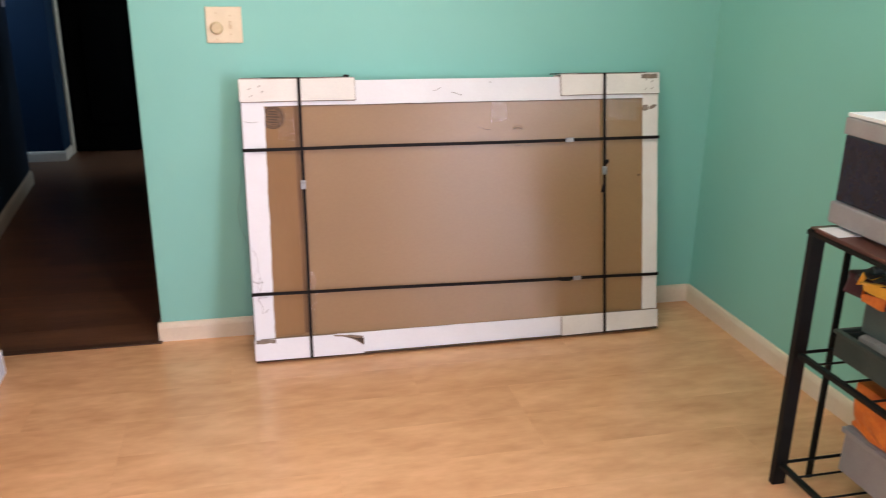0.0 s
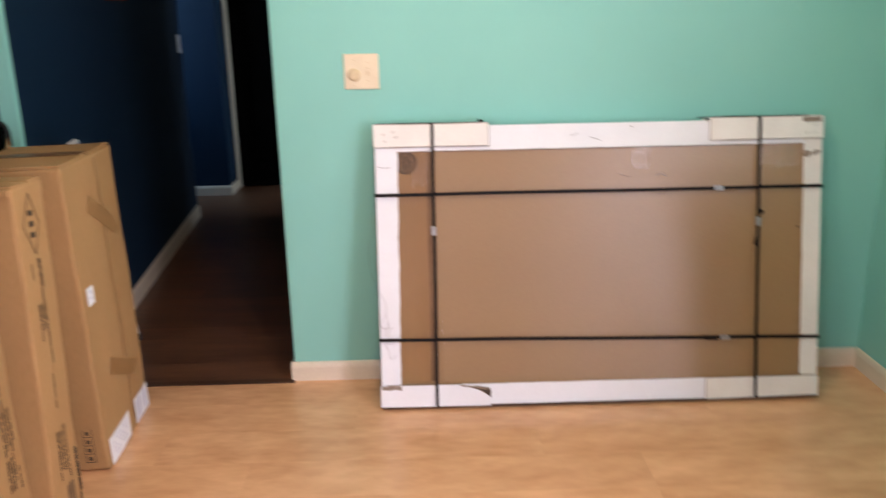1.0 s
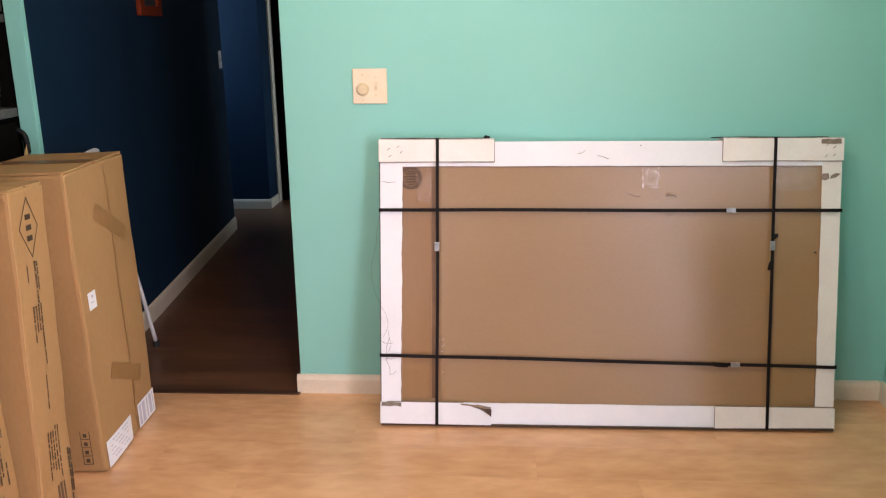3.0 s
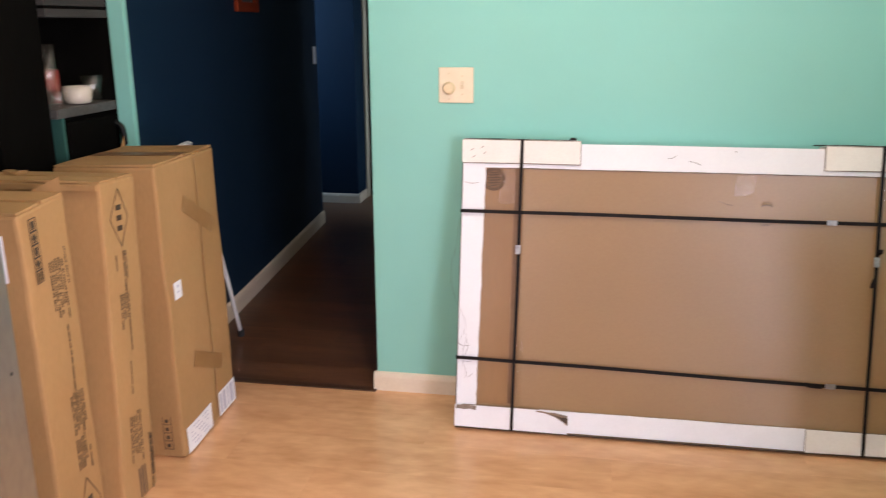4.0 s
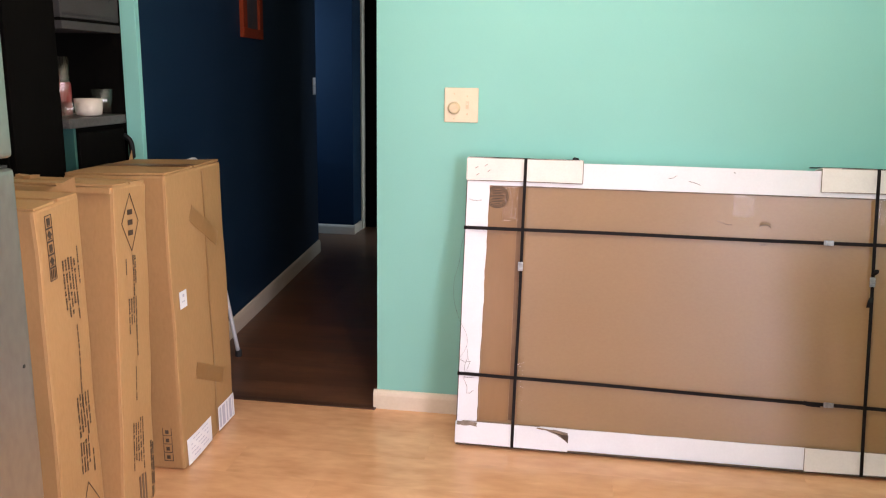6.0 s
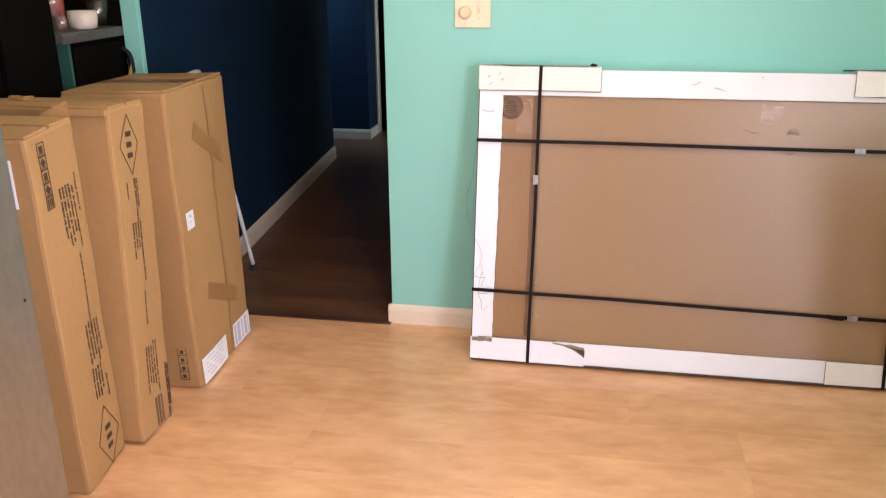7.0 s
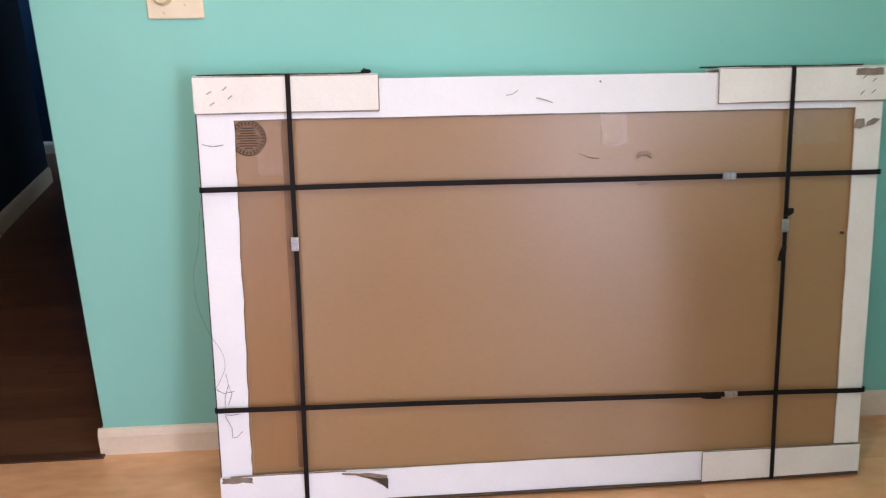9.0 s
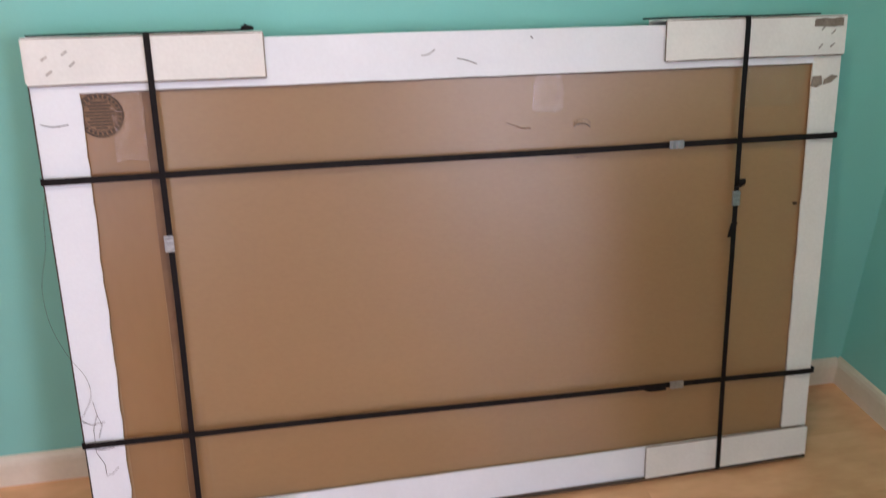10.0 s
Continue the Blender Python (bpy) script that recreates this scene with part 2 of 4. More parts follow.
def soft_block(a, b, cut=14, wave=0.002, bevel=0.004, seed=0.0, scale=4.0):
    """A cardboard block: rounded, slightly crushed edges and faces that are a little uneven."""
    bm = box(a, b)
    bmesh.ops.subdivide_edges(bm, edges=bm.edges[:], cuts=cut, use_grid_fill=True)
    sharp = [e for e in bm.edges if len(e.link_faces) == 2 and e.link_faces[0].normal.dot(e.link_faces[1].normal) < 0.5]
    lo, hi = Vector(a), Vector(b)
    lo, hi = Vector([min(lo[i], hi[i]) for i in range(3)]), Vector([max(lo[i], hi[i]) for i in range(3)])
    for v in bm.verts:
        where = Vector(v.co) * scale + Vector((seed, seed * 1.7, 0))
        for i in range(3):
            d = min(v.co[i] - lo[i], hi[i] - v.co[i])
            if d < 1e-5 and not (i == 2 and v.co[2] - lo[2] < 1e-5):
                v.co[i] += wave * noise.noise(where + Vector((7.0 * i, 0, 0)))
    if bevel:
        bmesh.ops.bevel(bm, geom=sharp, offset=bevel, segments=2, affect="EDGES", profile=0.6)
    return bm


def tube(points, r, sides=8, bm=None, closed=False):
    """A round bar along a line of points."""
    bm = bm or bmesh.new()
    pts = [Vector(p) for p in points]
    rings = []
    for i, p in enumerate(pts):
        d = (pts[min(i + 1, len(pts) - 1)] - pts[max(i - 1, 0)]).normalized()
        side = d.cross(Vector((0, 0, 1)))
        side = (side if side.length > 0.05 else d.cross(Vector((1, 0, 0)))).normalized()
        up = side.cross(d)
        rings.append([bm.verts.new(p + r * (math.cos(k * math.tau / sides) * side + math.sin(k * math.tau / sides) * up)) for k in range(sides)])
    for a, b in zip(rings, rings[1:]):
        for k in range(sides):
            bm.faces.new((a[k], a[(k + 1) % sides], b[(k + 1) % sides], b[k]))
    for ring in (rings[0], rings[-1]):
        bm.faces.new(ring)
    return bm


def bend(points, n=6):
    """A smooth line through the points (Catmull-Rom)."""
    p = [Vector(q) for q in points]
    p = [2 * p[0] - p[1]] + p + [2 * p[-1] - p[-2]]
    out = []
    for i in range(1, len(p) - 2):
        for k in range(n):
            t = k / n
            out.append(0.5 * ((2 * p[i]) + (p[i + 1] - p[i - 1]) * t + (2 * p[i - 1] - 5 * p[i] + 4 * p[i + 1] - p[i + 2]) * t * t
                              + (3 * p[i] - p[i - 1] - 3 * p[i + 1] + p[i + 2]) * t ** 3))
    return out + [p[-2]]


def ribbon(points, width_dir, width, thick, normal):
    """A flat band along points: width across, thickness along the normal."""
    bm = bmesh.new()
    w, nrm = Vector(width_dir) * width / 2, Vector(normal) * thick
    rings = []
    for p in points:
        p = Vector(p)
        rings.append([bm.verts.new(q) for q in (p - w, p + w, p + w + nrm, p - w + nrm)])
    for a, b in zip(rings, rings[1:]):
        for k in range(4):
            bm.faces.new((a[k], a[(k + 1) % 4], b[(k + 1) % 4], b[k]))
    bm.faces.new(rings[0])
    bm.faces.new(rings[-1])
    return bm


def lathe(profile, sides=24):
    """A turned shape from (radius, height) steps."""
    bm = bmesh.new()
    rings = [[bm.verts.new((r * math.cos(k * math.tau / sides), r * math.sin(k * math.tau / sides), z)) for k in range(sides)] for r, z in profile]
    for a, b in zip(rings, rings[1:]):
        for k in range(sides):
            bm.faces.new((a[k], a[(k + 1) % sides], b[(k + 1) % sides], b[k]))
    for ring in (rings[0], rings[-1]):
        if (ring[0].co - ring[len(ring) // 2].co).length > 1e-3:
            bm.faces.new(ring)
    return bm


# ---- setting ----
EAST, SOUTH, WEST, TOP = 2.114, -4.40, -1.55, 2.44

structure("wall_north", box((0.0, 0.0, 0), (EAST + 0.12, 0.11, TOP), 0.003), "teal",
          "teal painted plaster wall with soft sheen behind the strapped package", "wall")
structure("wall_north_west", box((WEST - 0.1, 0.003, 0), (-0.868, 0.11, TOP), 0.003), "teal",
          "teal painted wall beside the hallway opening", "wall")
# east wall with a glazed terrace door and a small window
structure("wall_east", boxes([((EAST, SOUTH, 0), (EAST + 0.12, -4.00, TOP)), ((EAST, -4.00, 2.02), (EAST + 0.12, -2.55, TOP)), ((EAST, -4.00, 0), (EAST + 0.12, -2.55, 0.12)),
                              ((EAST, -2.55, 0), (EAST + 0.12, -1.98, TOP)), ((EAST, -1.98, 0), (EAST + 0.12, -1.42, 1.12)), ((EAST, -1.98, 1.96), (EAST + 0.12, -1.42, TOP)),
                              ((EAST, -1.42, 0), (EAST + 0.12, 0.0, TOP))]),
          "teal", "teal painted side wall in shade with white baseboard", "wall")
# unseen wall, coloured dark so that less light bounces back into the room
structure("wall_south", boxes([((WEST, SOUTH - 0.12, 0), (-1.35, SOUTH, TOP)), ((-0.25, SOUTH - 0.12, 0), (EAST + 0.12, SOUTH, TOP)),
                               ((-1.35, SOUTH - 0.12, 2.1), (-0.25, SOUTH, TOP)), ((-1.35, SOUTH - 0.12, 0), (-0.25, SOUTH, 0.35))]),
          "blue", "unseen wall with a window, made navy to cut bounced light", "wall")
structure("wall_west", box((WEST - 0.1, SOUTH - 0.12, 0), (WEST, 0.003, TOP)), "teal", "plain teal painted wall behind the appliances", "wall")
structure("ceiling", box((WEST - 0.1, SOUTH - 0.12, TOP), (EAST + 0.12, 0.11, TOP + 0.1)), "ceiling", "plain white painted ceiling", "ceiling")


def window(name, label, a, b, axis):
    """A window: frame bars round the opening, one cross bar and two panes."""
    w = thing(name, label, "window", kind="structure")
    lo, hi = Vector(a), Vector(b)
    u = 1 - axis
    t = 0.045
    def bar(n, u0, u1, z0, z1):
        p, q = lo.copy(), hi.copy()
        p[u], q[u], p[2], q[2] = u0, u1, z0, z1
        part(n, box(p, q, 0.003), "trim", w)
    bar("window_frame", lo[u], hi[u], lo[2], lo[2] + t)
    bar("window_frame", lo[u], hi[u], hi[2] - t, hi[2])
    bar("window_frame", lo[u], lo[u] + t, lo[2] + t, hi[2] - t)
    bar("window_frame", hi[u] - t, hi[u], lo[2] + t, hi[2] - t)
    m = (lo[2] + hi[2]) / 2
    bar("window_frame", lo[u] + t, hi[u] - t, m - 0.02, m + 0.02)
    for z0, z1 in ((lo[2] + t, m - 0.02), (m + 0.02, hi[2] - t)):
        p, q = lo.copy(), hi.copy()
        c = (lo[axis] + hi[axis]) / 2
        p[axis], q[axis], p[u], q[u], p[2], q[2] = c - 0.002, c + 0.002, lo[u] + t, hi[u] - t, z0, z1
        pane = part("pane", box(p, q), "pane", w)
        pane.visible_shadow = False


window("window_1", "tall white framed glazed terrace door", (EAST + 0.075, -4.00, 0.12), (EAST + 0.115, -2.55, 2.02), 0)
window("window_5", "small white framed window above the rack", (EAST + 0.075, -1.98, 1.12), (EAST + 0.115, -1.42, 1.96), 0)
window("window_2", "wide white framed window that lets in daylight", (-1.35, SOUTH - 0.115, 0.35), (-0.25, SOUTH - 0.09, 2.1), 1)

# hallway: a blue wall that runs a little askew, a passage to its side and a dark far end
HALL = Vector((-0.799, -0.130, 0)), Vector((-1.026, 2.570, 0))


def slab(p, q, thick, z0, z1):
    """An upright slab whose face runs from p to q, with its thickness to the left of that way."""
    bm = bmesh.new()
    d = (q - p).normalized()
    off = Vector((-d.y, d.x, 0)) * thick
    ring = [p, q, q + off, p + off]
    low, up = [bm.verts.new((v.x, v.y, z0)) for v in ring], [bm.verts.new((v.x, v.y, z1)) for v in ring]
    for k in range(4):
        bm.faces.new((low[k], low[(k + 1) % 4], up[(k + 1) % 4], up[k]))
    bm.faces.new(low)
    bm.faces.new(up)
    return bm


structure("wall_end", box((-0.853, -0.152, 0), (-0.7966, -0.1255, TOP), 0.002), "teal", "teal painted end of the hallway wall", "wall")
structure("wall_hall_west", slab(*HALL, 0.090, 0, TOP), "blue", "dark navy blue painted hallway wall", "wall")
structure("wall_hall_east", boxes([((0.0, 0.112, 0), (0.11, 2.92, TOP)), ((0.0, 3.44, 0), (0.11, 4.06, TOP)), ((0.0, 2.92, 2.03), (0.11, 3.44, TOP))]), "blue", "navy blue painted hallway wall in deep shade", "wall")
structure("wall_passage_south", boxes([((-3.0, 2.50, 0), (-1.085, 2.60, 1.0)), ((-3.0, 2.50, 1.95), (-1.085, 2.60, TOP)), ((-3.0, 2.50, 1.0), (-2.15, 2.60, 1.95)), ((-1.30, 2.50, 1.0), (-1.085, 2.60, 1.95))]), "blue", "navy blue wall of a side passage", "wall")
structure("wall_passage_north", box((-3.0, 3.215, 0), (-0.950, 3.80, TOP), 0.003), "blue", "bright blue painted wall at a hallway corner", "wall")
structure("wall_passage_west", box((-3.12, 2.50, 0), (-3.0, 3.80, TOP)), "blue", "navy blue wall at the passage end", "wall")
# unseen opening, added and placed for the light on the hallway corner
window("window_3", "unseen glazed door added to let light into the hallway", (0.075, 2.92, 0.0), (0.108, 3.44, 2.03), 0)
# unseen window, added where its light meets the passage wall squarely
window("window_4", "unseen window added to light the blue passage wall", (-2.15, 2.51, 1.0), (-1.30, 2.545, 1.95), 1)
# end wall takes the same near-black colour as the cabinets
structure("wall_hall_end", box((-0.9495, 3.545, 0), (-0.0005, 3.66, TOP)), "black_wood", "wall coloured nearly black at the far end of the hallway", "wall")
structure("ceiling_hall", box((-3.12, 0.111, TOP), (0.11, 4.10, TOP + 0.1)), "ceiling", "plain white hallway ceiling", "ceiling")

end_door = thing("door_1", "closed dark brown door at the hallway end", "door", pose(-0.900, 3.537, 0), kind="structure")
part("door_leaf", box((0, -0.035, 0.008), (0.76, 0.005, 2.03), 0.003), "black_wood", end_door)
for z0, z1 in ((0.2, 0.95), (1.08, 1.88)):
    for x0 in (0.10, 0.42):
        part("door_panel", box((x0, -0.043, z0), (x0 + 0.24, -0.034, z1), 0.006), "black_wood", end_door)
part("trim", box((-0.048, -0.100, 0), (-0.034, 0.005, 2.1), 0.003), "trim", end_door, "white painted door trim")


def skirting(name, p, q, h=0.073, t=0.012, label="ivory painted wooden baseboard with a rounded top edge"):
    """A baseboard whose back lies on the line from p to q; the room lies to its right."""
    p, q = Vector((*p, 0)), Vector((*q, 0))
    d = (q - p).normalized()
    n = Vector((d.y, -d.x, 0))
    prof = [(0, 0), (t, 0), (t, h * 0.72), (t * 0.8, h * 0.86), (t * 0.45, h * 0.96), (0, h)]
    bm = bmesh.new()
    ends = [[bm.verts.new(e + n * a + Vector((0, 0, z))) for a, z in prof] for e in (p, q)]
    for k in range(len(prof)):
        bm.faces.new((ends[0][k], ends[0][(k + 1) % len(prof)], ends[1][(k + 1) % len(prof)], ends[1][k]))
    bm.faces.new(ends[0])
    bm.faces.new(ends[1])
    return structure(name, bm, "trim", label, "baseboard")


skirting("baseboard_north", (-0.012, -0.0005), (EAST - 0.013, -0.0005))
skirting("baseboard_jamb", (-0.0005, 0.11), (-0.0005, 0.0))
skirting("baseboard_east", (EAST - 0.0005, 0.0), (EAST - 0.0005, SOUTH))
skirting("baseboard_hall_west", (HALL[0].x + 0.001, HALL[0].y), (HALL[1].x + 0.001, HALL[1].y), 0.085, label="white baseboard along a dark blue hallway wall")
skirting("baseboard_passage", (-3.0, 3.2145), (-0.938, 3.2145), 0.072, label="white baseboard below a blue wall")
structure("baseboard_return", box((-0.9495, 3.215, 0), (-0.938, 3.432, 0.072), 0.003), "trim", "white baseboard round a blue wall corner", "baseboard")

# ground outside, seen through no opening but there for the light
structure("ground", box((-60, -60, -0.30), (60, 60, -0.25)), "outside", "plain green garden ground outside", "ground")

# ---- the strapped package ----
W, H, D = 1.505, 0.959, 0.070
package = thing("strapped_package", "large flat cardboard package with white edges and black straps",
                "package", pose(0.336, -0.265, 0.0135, -10.8, 0, 0))


def sheet_front():
    """The brown sheet, slightly bowed, as a solid board."""
    bm = soft_block((0.006, 0.0085, 0.006), (W - 0.006, D - 0.004, H - 0.014), 18, 0.0, 0.001)
    for v in bm.verts:
        if v.co.y < 0.02:
            u, w = v.co.x / W, v.co.z / H
            v.co.y += 0.0022 * noise.noise(Vector((u * 3, w * 2, 3.3))) + 0.0012 * math.sin(u * math.pi)
    return bm


part("board", sheet_front(), "sheet", package, "smooth brown cardboard sheet", smooth=False)


def channel(p, q, inward, w0, w1, y0, depth, thick, seed, ragged=0.0015, steps=40, back=0.05):
    """A folded edge protector from p to q: a front flange, a web round the edge and a flange behind."""
    bm = bmesh.new()
    p, q, inward = Vector(p), Vector(q), Vector(inward)
    rings = []
    for k in range(steps + 1):
        t = k / steps
        e = p.lerp(q, t)
        w = w0 + (w1 - w0) * t + ragged * (noise.noise(Vector((t * 9, seed, 0))) + 0.6 * noise.noise(Vector((t * 31, seed, 5))))
        lift = 0.0012 * noise.noise(Vector((t * 7, seed, 9)))
        out = 0.0010 * noise.noise(Vector((t * 6, seed, 14)))
        sec = [(w, y0 + lift), (-thick + out, y0), (-thick + out, y0 + depth), (back, y0 + depth), (back, y0 + depth - thick),
               (0, y0 + depth - thick), (0, y0 + thick), (w, y0 + thick + lift)]
        rings.append([bm.verts.new(e + inward * s + Vector((0, y, 0))) for s, y in sec])
    for a, b in zip(rings, rings[1:]):
        for j in range(8):
            bm.faces.new((a[j], a[(j + 1) % 8], b[(j + 1) % 8], b[j]))
    for ring in (rings[0], rings[-1]):
        bm.faces.new((ring[0], ring[1], ring[6], ring[7]))
        bm.faces.new((ring[1], ring[2], ring[5], ring[6]))
        bm.faces.new((ring[2], ring[3], ring[4], ring[5]))
    return bm


part("edge_protector", channel((0.003, 0, H - 0.010), (W - 0.003, 0, H - 0.010), (0, 0, -1), 0.078, 0.078, 0.0008, D, 0.003, 1), "white_card", package, "white cardboard edge protector")
part("edge_protector", channel((0.003, 0, 0.003), (W - 0.003, 0, 0.003), (0, 0, 1), 0.070, 0.068, 0.0008, D, 0.003, 2), "white_card", package, "white cardboard edge protector")
part("edge_protector", channel((0.003, 0, 0.07), (0.003, 0, H - 0.072), (1, 0, 0), 0.064, 0.073, 0.0002, D, 0.003, 3, 0.0035), "white_card", package, "white cardboard edge protector")
part("edge_protector", channel((W - 0.003, 0, 0.075), (W - 0.003, 0, H - 0.070), (-1, 0, 0), 0.056, 0.058, 0.0002, D, 0.003, 4, 0.002), "cream_card", package, "off-white cardboard edge protector")


def corner_cap(x0, x1, top, seed, material):
    """A longer white sleeve over a corner of the package."""
    z, inward = (H, (0, 0, -1)) if top else (0.0, (0, 0, 1))
    bm = channel((x0, 0, z), (x1, 0, z), inward, 0.074, 0.072, -0.0060, D + 0.008, 0.003, seed, 0.001, 24)
    side = x0 if x0 < 0.5 else x1
    out = -0.003 if x0 < 0.5 else 0.003
    lo, hi = (z - 0.07, z) if top else (z, z + 0.07)
    box((min(side, side + out), -0.003, lo), (max(side, side + out), D, hi), bm=bm)
    return part("corner_sleeve", bm, material, package, "creamy white scuffed corner sleeve")


for x0, x1, top, seed, material in ((-0.001, 0.381, True, 11, "cream_card"), (1.124, W + 0.001, True, 12, "cream_card"),
                                    (-0.001, 0.374, False, 13, "white_card"), (1.118, W + 0.001, False, 14, "cream_card")):
    corner_cap(x0, x1, top, seed, material)


# Dark tubes along worn edges, with the shade of the gaps painted in.
def cut_edge(points, r=0.0015, material="scuff"):
    part("cut_edge", tube(points, r, 5), material, package, "dark line of bare edge and painted gap shade")


for x0, x1, z in ((0.0, 0.381, H - 0.0745), (1.124, W, H - 0.0735), (0.02, 0.28, 0.0745), (1.118, W, 0.0735)):
    cut_edge([(x0, -0.0050, z), ((x0 + x1) / 2, -0.0062, z + 0.0008), (x1, -0.0048, z)])
for x, z0, z1 in ((0.3815, H - 0.074, H), (1.1235, H - 0.074, H), (1.1175, 0.0, 0.072)):
    cut_edge([(x, -0.0050, z0), (x, -0.0055, z1)], 0.0013)
# painted shade where the protectors stand off the sheet
for a, b in (((0.08, 0.0055, H - 0.0895), (W - 0.062, 0.0055, H - 0.0895)), ((W - 0.0595, 0.0055, 0.075), (W - 0.0555, 0.0055, H - 0.088)), ((0.078, 0.0060, 0.0715), (W - 0.06, 0.0060, 0.0695))):
    cut_edge([a, b], 0.0014)


def strap(kind, a, b):
    """A plastic strap round the package: its front run dips a little between the raised edges, and it folds over both ends."""
    f, e = -0.0090, 0.0022
    bm = bmesh.new()
    if kind == "across":
        pts = [(-e, D + 0.004, a), (-e - 0.001, D * 0.5, a), (-e, 0.003, a), (0.0, f + 0.001, a), (0.04, f, a), (0.18, f + 0.0025, a + (b - a) * 0.12),
               (0.45, f + 0.004, a + (b - a) * 0.3 + 0.001), (0.9, f + 0.004, a + (b - a) * 0.6 - 0.001), (1.3, f + 0.0025, a + (b - a) * 0.87),
               (W - 0.04, f, b), (W, f + 0.001, b), (W + e, 0.003, b), (W + e + 0.001, D * 0.5, b), (W + e, D + 0.004, b)]
        across, thick_dir = (0, 0, 1), None
    else:
        pts = [(a, D + 0.004, H + e), (a, D * 0.5, H + e + 0.001), (a, 0.003, H + e), (a, f + 0.0, H), (a, f - 0.001, H - 0.04), (a + (b - a) * 0.2, f + 0.001, H - 0.18),
               (a + (b - a) * 0.5 + 0.0015, f + 0.003, H * 0.5), (a + (b - a) * 0.8, f + 0.001, 0.2), (b, f - 0.001, 0.05), (b, f, 0.001), (b, 0.003, -e), (b, D * 0.5, -e - 0.001), (b, D + 0.004, -e)]
        across = (1, 0, 0)
    line = bend(pts, 5)
    w = Vector(across) * (0.0057 if kind == "across" else 0.0051)
    rings = []
    for i, p in enumerate(line):
        d = (line[min(i + 1, len(line) - 1)] - line[max(i - 1, 0)]).normalized()
        n = d.cross(w).normalized() * 0.0006
        rings.append([bm.verts.new(q) for q in (p - w - n, p + w - n, p + w + n, p - w + n)])
    for r, s in zip(rings, rings[1:]):
        for k in range(4):
            bm.faces.new((r[k], r[(k + 1) % 4], s[(k + 1) % 4], s[k]))
    bm.faces.new(rings[0])
    bm.faces.new(rings[-1])
    return part("strap", bm, "strap", package, "black plastic packing strap")


upper, lower = strap("across", 0.726, 0.726), strap("across", 0.234, 0.210)
first, second = strap("down", 0.193, 0.190), strap("down", 1.290, 1.288)


def seal(x, z, upright, parent):
    """A crimped metal seal round a strap."""
    bm = box((-0.015, -0.0030, -0.0080), (0.015, 0.0012, 0.0080), 0.0012)
    for k in range(3):
        box((-0.011 + 0.009 * k, -0.0045, -0.0083), (-0.007 + 0.009 * k, -0.0025, 0.0083), 0.0008, 1, bm)
    m = pose(x, -0.0080, z, 0, 90 if upright else 0, 0)
    return part("seal", bm, "zinc", parent, "crimped silver metal strap seal", m)


seal(0.191, 0.604, True, first)
seal(1.289, 0.610, True, second)
seal(1.154, 0.726, False, upper)
seal(1.180, 0.215, False, lower)
# loose strap ends beside the seals and along the top edge
for pts, across in (([(1.289, -0.009, 0.560), (1.283, -0.012, 0.545), (1.281, -0.0105, 0.530)], (1, 0, 0)),
                    ([(1.289, -0.010, 0.632), (1.296, -0.016, 0.640), (1.298, -0.012, 0.650)], (1, 0, 0)),
                    ([(1.155, -0.010, 0.213), (1.12, -0.013, 0.215), (1.105, -0.011, 0.218)], (0, 0, 1))):
    part("strap_end", ribbon(bend(pts, 4), across, 0.014, 0.001, (0, -1, 0)), "strap", package)
for a, b in ((0.0, 0.362), (1.095, 1.470)):
    z = H + 0.0045
    pts = [(a, 0.030, z - 0.001), (a + (b - a) * 0.3, 0.028, z), (a + (b - a) * 0.7, 0.030, z - 0.001), (b, 0.034, z)]
    part("strap_end", ribbon(bend(pts, 6), (0, 1, 0), 0.016, 0.003, (0, 0, 1)), "strap", package, "black strap lying along the top edge")
part("strap_end", soft_block((0.345, 0.014, H + 0.0045), (0.366, 0.032, H + 0.013), 2, 0.003, 0.003, 2.0, 60), "strap", package)


def flat_patch(outline, y, material, name, label="", thick=0.0006, seed=0):
    """A thin uneven patch on the package front: outline in (x, z)."""
    bm = bmesh.new()
    f, b = [bm.verts.new((x, y, z)) for x, z in outline], [bm.verts.new((x, y + thick, z)) for x, z in outline]
    n = len(outline)
    bm.faces.new(f)
    bm.faces.new(b)
    for k in range(n):
        bm.faces.new((f[k], f[(k + 1) % n], b[(k + 1) % n], b[k]))
    return part(name, bm, material, package, label)


def ragged(x0, z0, x1, z1, n=5, amp=0.003, seed=0.0):
    """An outline like a torn rectangle."""
    pts = []
    for (ax, az), (bx, bz) in (((x0, z0), (x1, z0)), ((x1, z0), (x1, z1)), ((x1, z1), (x0, z1)), ((x0, z1), (x0, z0))):
        for k in range(n):
            t = k / n
            pts.append((ax + (bx - ax) * t + amp * noise.noise(Vector((ax + t * 4, az * 9, seed))),
                        az + (bz - az) * t + amp * noise.noise(Vector((az + t * 5, ax * 9, seed + 7)))))
    return pts


# dark lines: painted shade below and at the left, sleeve edges on top
cut_edge([(0.0, -0.0035, -0.0030), (0.5, -0.0020, -0.0035), (1.0, -0.0020, -0.0035), (W, -0.0050, 0.0005)], 0.0042, "ink")
cut_edge([(-0.0005, -0.0015, 0.01), (-0.0008, -0.001, 0.5), (-0.0005, -0.0035, H - 0.01)], 0.0013, "ink")
cut_edge([(0.0, -0.0050, H + 0.001), (0.19, -0.0060, H + 0.0015), (0.38, -0.0050, H + 0.001)], 0.0014)
cut_edge([(1.124, -0.0050, H + 0.001), (1.3, -0.0060, H + 0.0015), (W, -0.0050, H + 0.001)], 0.0014)
